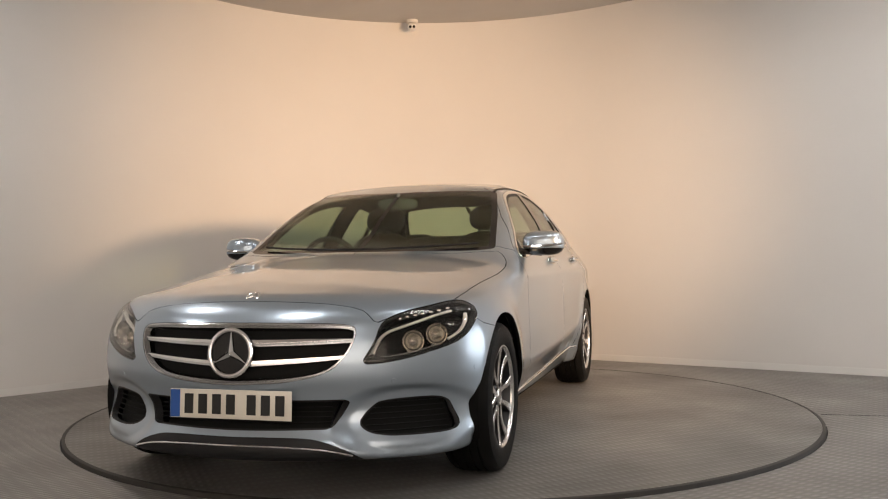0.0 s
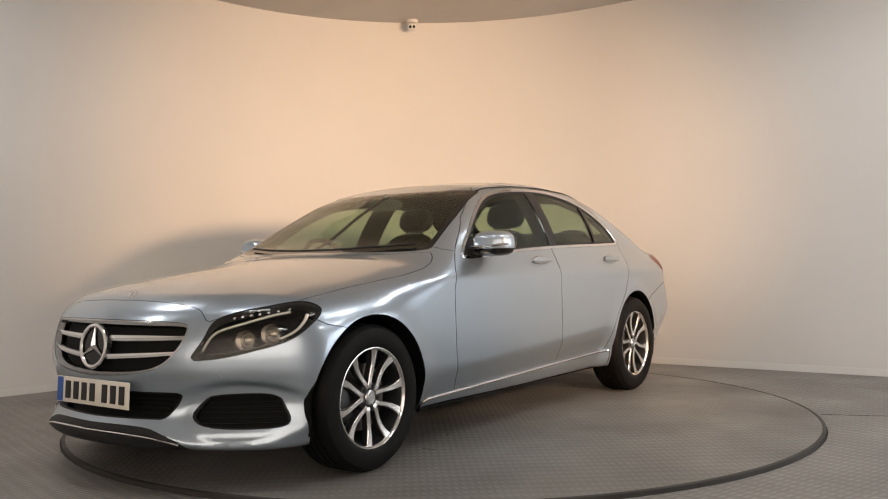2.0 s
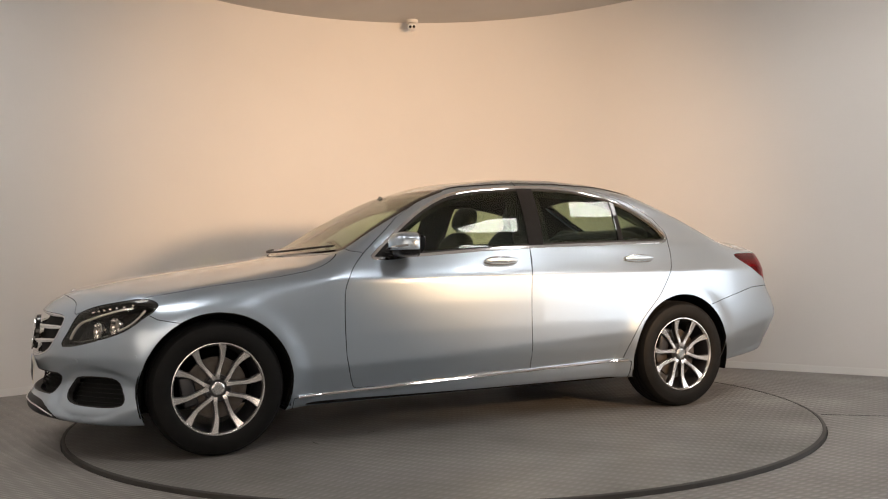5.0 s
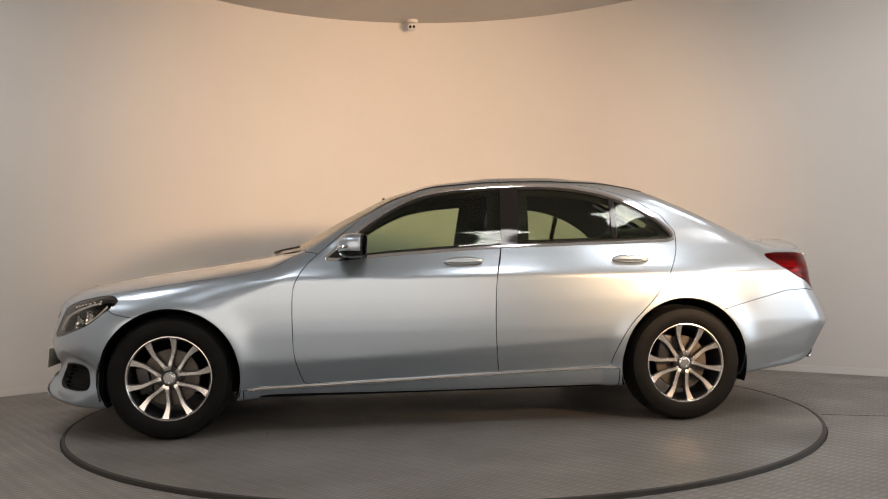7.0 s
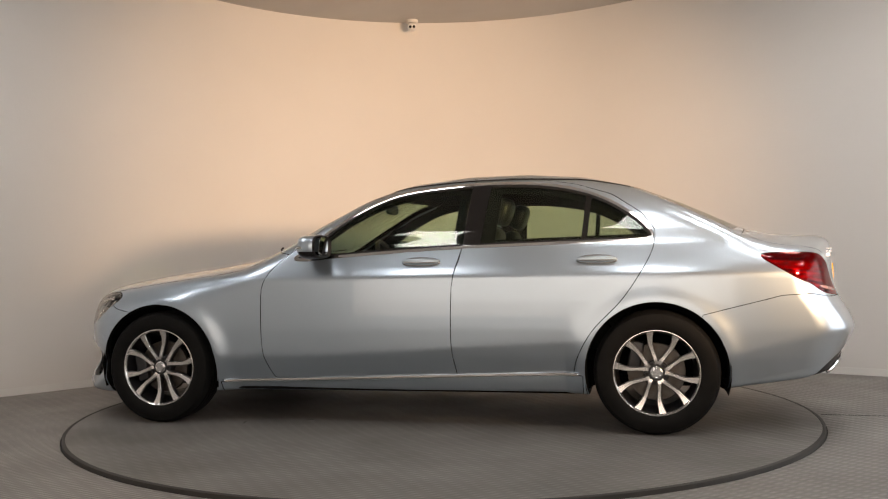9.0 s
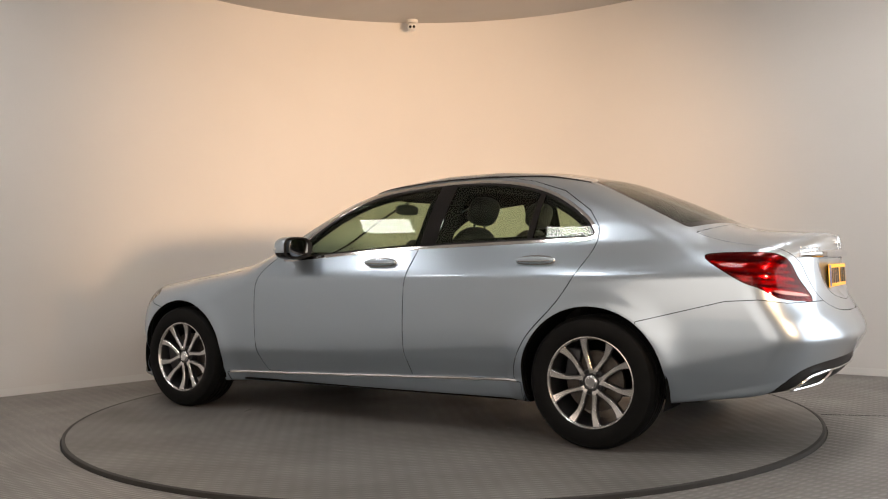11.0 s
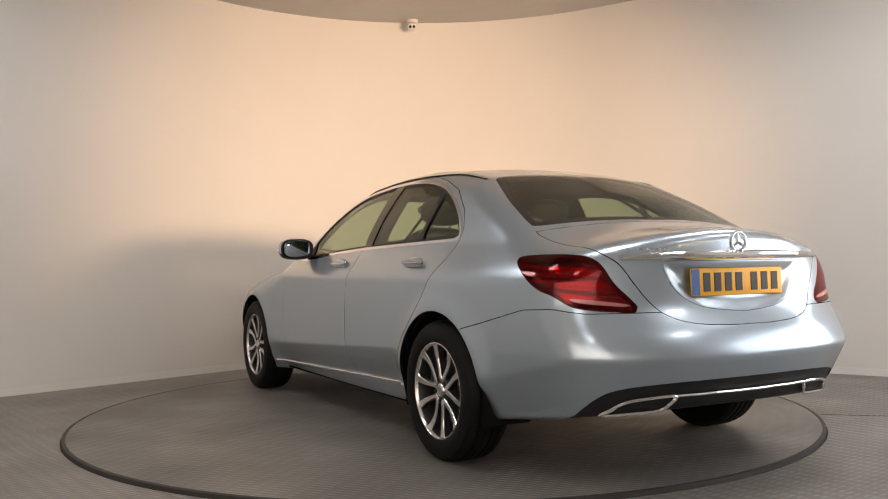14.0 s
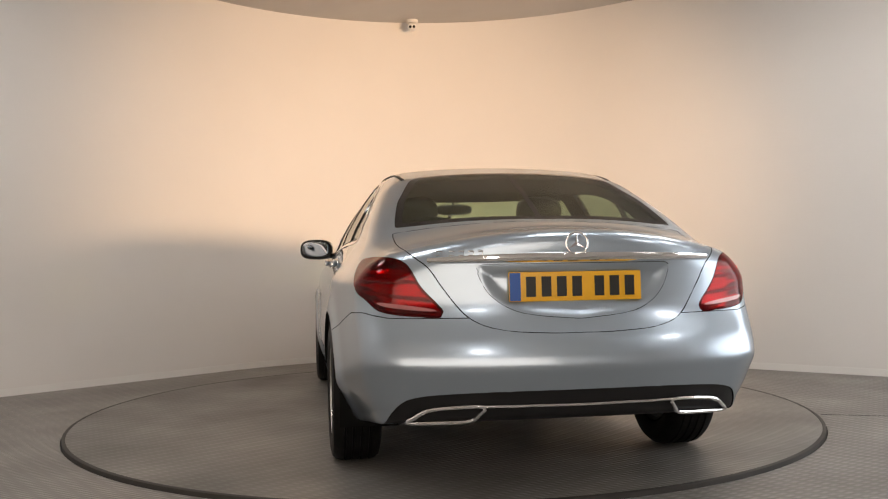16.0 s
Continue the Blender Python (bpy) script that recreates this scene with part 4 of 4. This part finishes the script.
def boot_trim(boot):
    pts_hi = [(y, z) for y, z in ((-0.56, 0.925), (-0.3, 0.930), (0, 0.932), (0.3, 0.930), (0.56, 0.925))]
    q = [rear_at(y, z)[0] + Vector((-0.010, 0, 0)) for y, z in pts_hi]
    bm = bmesh.new()
    tube(bm, curve_through(q, 8), [0.006 + 0.013 * math.sin(math.pi * min(max(k / 32, 0.04), 0.96)) ** 0.5 for k in range(33)], 10, flat=1.0)
    part("boot_strip", bm, CHROME, boot, "bright chrome boot strip")
    p, n = rear_at(0, 0.983)
    bm = bmesh.new()
    star(bm, 0.042, facing(p + n * 0.004, n), 0.006)
    part("boot_emblem", bm, CHROME, boot, "chrome ring emblem with three arms")
    p, n = rear_at(0, 0.82)
    plate(boot, Vector((p.x + 0.006, 0.006, 0.822)), (-1, 0, 0.03), PLATE_YELLOW)
    y = 0.515
    for k, w in enumerate((0.030, 0.026, 0.026, 0.026, 0.022)):
        p, n = rear_at(y, 0.951)
        bm = bmesh.new()
        tube(bm, [p + Vector((-0.002, w * 0.38, h)) for h in (0.008,)] + [p + Vector((-0.003, -w * 0.38, 0.008)), p + Vector((-0.003, -w * 0.38, -0.008)), p + Vector((-0.002, w * 0.38, -0.008))], 0.0028, 6)
        part("badge_bar", bm, CHROME, boot, "small chrome badge bar")
        y -= 0.035 if k else 0.045


def tail_trim(rear):
    bm = bmesh.new()
    q = [rear_at(y, 0.383)[0] + Vector((-0.004, 0, 0)) for y in np.linspace(-0.37, 0.37, 15)]
    tube(bm, q, 0.006, 8)
    part("apron_strip", bm, CHROME, rear, "thin chrome apron strip")
    for s in (1, -1):
        loop = [(0.640, 0.312), (0.618, 0.335), (0.574, 0.364), (0.50, 0.377), (0.372, 0.383), (0.385, 0.350), (0.415, 0.324), (0.52, 0.316)]
        q = [rear_at(s * y, z)[0] + Vector((-0.006, 0, 0)) for y, z in loop]
        bm = bmesh.new()
        tube(bm, curve_through(q, 5, True), 0.008, 8, closed=True)
        fin = part("exhaust_trim", bm, CHROME, rear, "chrome exhaust finisher frame")
        bm = bmesh.new()
        vs = [bm.verts.new(rear_at(s * y, z)[0] + Vector((0.012, 0, 0))) for y, z in loop]
        bm.faces.new(vs)
        part("exhaust_inside", bm, GLOSSBLACK, fin, "dark exhaust opening", smooth=False)


build_skin()

# ---- wheels, liners, underside ----
RIM = vary(material("machined_alloy", (0.72, 0.71, 0.70), 0.24, 0.95), 60.0, 0.3, (0.62, 0.62, 0.62))
RIM_DARK = material("rim_dark_grey", (0.045, 0.045, 0.048), 0.35, 0.6)
DISC = vary(material("brake_disc", (0.12, 0.11, 0.10), 0.45, 0.9), 25.0, 0.6, (0.07, 0.05, 0.04))


def wheel(x, s, spin):
    root = empty("wheel", CAR, pose(x, s * 0.79, HUB_Z, 0, 0, 0 if s > 0 else 180) @ pose(0, 0, 0, 0, spin, 0))
    w = 0.112
    bm = bmesh.new()
    prof = [(0.218, -0.095), (0.235, -0.108), (0.275, -w), (0.305, -0.104), (0.320, -0.086)]
    for g in (-0.055, -0.018, 0.018, 0.055):
        prof += [(0.3255, g - 0.006), (0.3185, g - 0.004), (0.3185, g + 0.004), (0.3255, g + 0.006)]
    prof += [(0.320, 0.086), (0.305, 0.104), (0.275, w), (0.238, 0.109), (0.222, 0.102), (0.216, 0.095)]
    lathe(bm, prof, 72)
    part("tyre", bm, TYRE, root)
    bm = bmesh.new()
    lathe(bm, [(0.222, 0.100), (0.224, 0.094), (0.214, 0.090), (0.208, 0.070), (0.200, 0.02), (0.196, -0.08), (0.21, -0.095)], 72)
    rim = part("rim", bm, RIM_DARK, root, "dark grey wheel barrel")
    bm = bmesh.new()
    lathe(bm, [(0.225, 0.096), (0.2245, 0.102), (0.219, 0.103), (0.2125, 0.096), (0.211, 0.088), (0.222, 0.088)], 72, closed=True)
    part("rim_edge", bm, RIM, root, "machined silver rim edge")
    for k in range(5):
        for d in (1, -1):
            a0 = radians(90 + 72 * k)
            path = [(0.040, 6.0, 0.013, 0.078), (0.060, 11.5, 0.0115, 0.082), (0.090, 17.0, 0.0104, 0.081), (0.120, 20.0, 0.0108, 0.081), (0.150, 21.0, 0.0122, 0.083), (0.180, 20.0, 0.0150, 0.087), (0.200, 19.0, 0.0178, 0.0905), (0.214, 18.4, 0.0215, 0.0935)]
            ctr, bm = [], bmesh.new()
            for r, da, hw, y in path:
                a = a0 + d * radians(da)
                ctr.append((r * math.cos(a), r * math.sin(a), hw, y))
            fine = curve_through([(c[0], c[1], c[2]) for c in ctr], 4)
            ys = [p.x for p in curve_through([(c[3], 0, 0) for c in ctr], 4)]
            rows_v = []
            for i, p in enumerate(fine):
                t = (fine[min(i + 1, len(fine) - 1)] - fine[max(i - 1, 0)])
                t.z = 0
                t.normalize()
                n = Vector((-t.y, t.x, 0))
                hw, y = p.z, ys[i]
                row = []
                for off, yy in ((-hw, y - 0.034), (-hw, y - 0.004), (-hw + 0.003, y), (hw - 0.003, y), (hw, y - 0.004), (hw, y - 0.034)):
                    q = Vector((p.x, p.y, 0)) + n * off
                    row.append(bm.verts.new((q.x, yy, q.y)))
                rows_v.append(row)
            for ra, rb in zip(rows_v, rows_v[1:]):
                for j in range(5):
                    f = bm.faces.new((ra[j], ra[j + 1], rb[j + 1], rb[j]))
                    f.material_index = 0 if j in (1, 2, 3) else 1
            bm.faces.new(rows_v[0])
            bm.faces.new(rows_v[-1])
            sp = part("spoke", bm, RIM, root)
            sp.data.materials.append(RIM_DARK)
    bm = bmesh.new()
    lathe(bm, [(0.001, 0.070), (0.03, 0.070), (0.030, 0.079), (0.060, 0.079), (0.066, 0.072), (0.068, 0.03), (0.001, 0.03)], 40)
    part("hub", bm, RIM_DARK, root)
    bm = bmesh.new()
    lathe(bm, [(0.001, 0.087), (0.021, 0.087), (0.023, 0.0855), (0.025, 0.087), (0.031, 0.085), (0.034, 0.081), (0.035, 0.076)], 32)
    part("hub_cap", bm, SATIN, root, "round silver hub cap")
    for k in range(5):
        bm = bmesh.new()
        a = radians(90 + 36 + 72 * k)
        cyl(bm, 0.0105, 0.009, 0.02, Matrix.Translation((0.050 * math.cos(a), 0.074, 0.050 * math.sin(a))) @ pose(0, 0, 0, -90), 6)
        part("wheel_bolt", bm, BLACK, root)
    bm = bmesh.new()
    lathe(bm, [(0.06, 0.030), (0.148, 0.030), (0.150, 0.027), (0.150, 0.008), (0.06, 0.008)], 48)
    part("brake_disc", bm, DISC, root, "worn steel brake disc")
    bm = bmesh.new()
    cx, cz = 0.135 * math.cos(radians(20 - spin)), 0.135 * math.sin(radians(20 - spin))
    box(bm, (cx, 0.028, cz), (0.07, 0.06, 0.15), bevel=0.012)
    part("brake_caliper", bm, RIM_DARK, root, "grey brake caliper")


for x, spin_l in ((AXLE, 12), (-AXLE, -10)):
    for s in (1, -1):
        wheel(x, s, spin_l)
        bm = bmesh.new()
        seg, rr = 30, ARCH + 0.010
        rows_v = []
        for k in range(seg + 1):
            a = radians(-18 + 216 * k / seg)
            rows_v.append([bm.verts.new((x + r * math.cos(a), s * y, HUB_Z + r * math.sin(a))) for y, r in ((0.872, rr - 0.004), (0.86, rr), (0.62, rr), (0.55, rr - 0.05), (0.55, 0.05))])
        for a, b in zip(rows_v, rows_v[1:]):
            for j in range(4):
                bm.faces.new((a[j], a[j + 1], b[j + 1], b[j]))
        part("arch_liner", bm, LINER_AND_GAP_SHADE, CAR, "black wheel arch liner")
bm = bmesh.new()
box(bm, (0.05, 0, 0.235), (3.6, 1.06, 0.05), bevel=0.01)
box(bm, (0.0, 0, 0.215), (2.0, 1.58, 0.04), bevel=0.01)
part("underbody", bm, LINER_AND_GAP_SHADE, CAR, "black underbody tray")

# ---- cabin ----
CABIN = vary(material("cabin_black", (0.018, 0.018, 0.019), 0.6), 20.0, 0.5, (0.03, 0.03, 0.03), 0.2, 150.0)
LEATHER = vary(material("black_leather", (0.020, 0.019, 0.019), 0.42), 12.0, 0.5, (0.034, 0.032, 0.031), 0.25, 220.0)


def seat(x, y, label):
    bm = bmesh.new()
    blob(bm, (x, y, 0.50), (0.27, 0.25, 0.10), 3.5)
    root = part("seat", bm, LEATHER, CAR, label)
    lean = Matrix.Translation((x - 0.22, y, 0.55)) @ pose(0, 0, 0, 0, -20, 0)
    bm = bmesh.new()
    blob(bm, (0, 0, 0.26), (0.075, 0.245, 0.34), 3.0, m=lean)
    part("backrest", bm, LEATHER, root)
    bm = bmesh.new()
    blob(bm, (0.0, 0, 0.70), (0.055, 0.135, 0.085), 2.8, m=lean)
    part("headrest", bm, LEATHER, root)
    bm = bmesh.new()
    for d in (-0.06, 0.06):
        tube(bm, [lean @ Vector((0, d, 0.55)), lean @ Vector((0, d, 0.68))], 0.007, 8)
    part("headrest_post", bm, SATIN, root)


for y in (0.37, -0.37):
    seat(-0.10, y, "black leather front seat")
bm = bmesh.new()
blob(bm, (-0.95, 0, 0.50), (0.27, 0.66, 0.11), 4.0)
bench = part("rear_bench", bm, LEATHER, CAR, "black leather rear bench")
bm = bmesh.new()
blob(bm, (0, 0, 0.27), (0.08, 0.66, 0.33), 4.0, m=Matrix.Translation((-1.19, 0, 0.55)) @ pose(0, 0, 0, 0, -22, 0))
part("backrest", bm, LEATHER, bench)
for y in (0.40, 0.0, -0.40):
    bm = bmesh.new()
    blob(bm, (-1.43, y, 1.06 if y else 1.02), (0.055, 0.125, 0.075), 2.8)
    part("headrest", bm, LEATHER, bench)
bm = bmesh.new()
box(bm, (-1.66, 0, 0.995), (0.50, 1.16, 0.04), bevel=0.015)
part("parcel_shelf", bm, CABIN, CAR)
bm = bmesh.new()
prism(bm, [(0.86, 0.93), (0.62, 0.962), (0.46, 0.945), (0.40, 0.88), (0.46, 0.70), (0.86, 0.60)], -0.70, 0.70)
bmesh.ops.bevel(bm, geom=bm.edges[:], offset=0.02, segments=2, affect="EDGES")
part("dashboard", bm, CABIN, CAR)
bm = bmesh.new()
wm = Matrix.Translation((0.36, -0.37, 0.90)) @ pose(0, 0, 0, 0, -66, 0)
lathe(bm, [(0.178 + 0.016 * math.cos(a), 0.016 * math.sin(a)) for a in [2 * math.pi * k / 10 for k in range(10)]], 40, "z", closed=True)
for a in (0, 180, 270):
    box(bm, (0.09 * math.sin(radians(a)), 0.09 * math.cos(radians(a)), 0), (0.03 if a in (0, 180) else 0.17, 0.17 if a in (0, 180) else 0.03, 0.016), bevel=0.004)
cyl(bm, 0.065, 0.055, 0.04, Matrix.Identity(4), 24)
bmesh.ops.transform(bm, matrix=wm, verts=bm.verts)
part("steering_wheel", bm, LEATHER, CAR)
bm = bmesh.new()
blob(bm, (0.235, 0.0, 1.265), (0.022, 0.125, 0.036), 3.0, m=None)
tube(bm, [(0.245, 0, 1.28), (0.22, 0, 1.33)], 0.012, 8)
# the grey base colour stands for the pale reflection in the mirror
part("interior_mirror", bm, material("mirror_reflection_grey", (0.16, 0.17, 0.16), 0.25), CAR, "grey interior mirror")
for s in (1, -1):
    bm = bmesh.new()
    pts = [on_skin((x, s * (0.548 - 0.035 * max(0, -0.7 - x)), 1.6), (0, 0, -1))[0] for x in np.linspace(0.06, -1.30, 24)]
    tube(bm, pts, 0.011, 8, flat=0.35)
    part("roof_strip", bm, BLACK, CAR, "black roof joint strip")
for y0, y1 in ((0.62, -0.02), (0.02, -0.60)):
    bm = bmesh.new()
    pts = [on_skin((0.905 - 0.22 * (abs(y) / 0.7) ** 2, y, 1.2), (0, 0, -1))[0] + Vector((0.01, 0, 0.012)) for y in np.linspace(y0, y1, 9)]
    tube(bm, pts, 0.006, 6)
    part("wiper", bm, BLACK, CAR)

# ---- ceiling lights, added fill boxes and the small camera ----
def ceiling_panel(x, y, turn):
    root = tagged(empty("ceiling_light", None, pose(x, y, CEIL, 0, 0, turn)), "square white framed ceiling light panel of a partly added set", "light", "ceiling lights")
    bm = bmesh.new()
    for dx, dy, sx, sy in ((0.29, 0, 0.02, 0.60), (-0.29, 0, 0.02, 0.60), (0, 0.29, 0.56, 0.02), (0, -0.29, 0.56, 0.02)):
        box(bm, (dx, dy, -0.012), (sx, sy, 0.024))
    part("frame", bm, SKIRT, root, "white frame", smooth=False)
    bm = bmesh.new()
    box(bm, (0, 0, -0.010), (0.559, 0.559, 0.012))
    part("diffuser", bm, PANEL, root, "glowing white diffuser", smooth=False)


def fill_box(x, y, z, w, h, turn, cloth):
    """A wide, dim glowing sheet added on an unseen wall to brighten the car."""
    root = tagged(empty("added_fill_light", None, pose(x, y, z, 0, 0, turn)), "wide glowing fill sheet added on an unseen wall", "light", "studio lights")
    bm = bmesh.new()
    for dx, dz, sx, sz in ((w / 2, 0, 0.04, h + 0.04), (-w / 2, 0, 0.04, h + 0.04), (0, h / 2, w - 0.04, 0.04), (0, -h / 2, w - 0.04, 0.04)):
        box(bm, (dx, 0.03, dz), (sx, 0.10, sz))
    part("frame", bm, BLACK, root, "black frame", smooth=False)
    bm = bmesh.new()
    box(bm, (0, 0.03, 0), (w - 0.041, 0.03, h - 0.041))
    part("diffuser", bm, cloth, root, "glowing added fill surface", smooth=False)


# Added fill behind the camera (warm) and off to the right (cool)
fill_box(-1.0, BACK + 0.02, 1.55, 6.2, 2.2, 0, WARM_FILL)
fill_box(R0.x - 0.02, -1.75, 1.35, 3.0, 2.0, 90, COOL_FILL)
for px, py in PANELS_AND_FILL:
    ceiling_panel(px, py, 45)


def dome_camera():
    """The small white watch camera at the top of the wall."""
    root = tagged(empty("security_camera", None, pose(-0.235, 2.94, CEIL)), "small white security camera fixed under the ceiling edge", "camera")
    bm = bmesh.new()
    cyl(bm, 0.050, 0.055, 0.03, pose(0, 0, -0.015), 32)
    part("mount", bm, SKIRT, root)
    bm = bmesh.new()
    tube(bm, [(0, 0, -0.03), (0, -0.005, -0.05), (0, -0.01, -0.06)], 0.016, 12)
    part("arm", bm, SKIRT, root)
    bm = bmesh.new()
    blob(bm, (0, -0.03, -0.075), (0.042, 0.055, 0.040), 2.3)
    part("housing", bm, SKIRT, root)
    for d in (-0.017, 0.017):
        bm = bmesh.new()
        cyl(bm, 0.013, 0.012, 0.012, pose(d, -0.083, -0.085, 90), 20)
        part("lens", bm, GLOSSBLACK, root, "dark lens")


dome_camera()

def motions():
    rows = [(t, a) for t, a in HEADING]
    off = pose(CAR_OFF[0], CAR_OFF[1], 0)
    walk(CAR, [(t, pose(0, 0, 0, 0, 0, a) @ off) for t, a in rows])
    walk(TURNTABLE, [(t, pose(TABLE_X, 0, 0, 0, 0, a)) for t, a in rows])


motions()
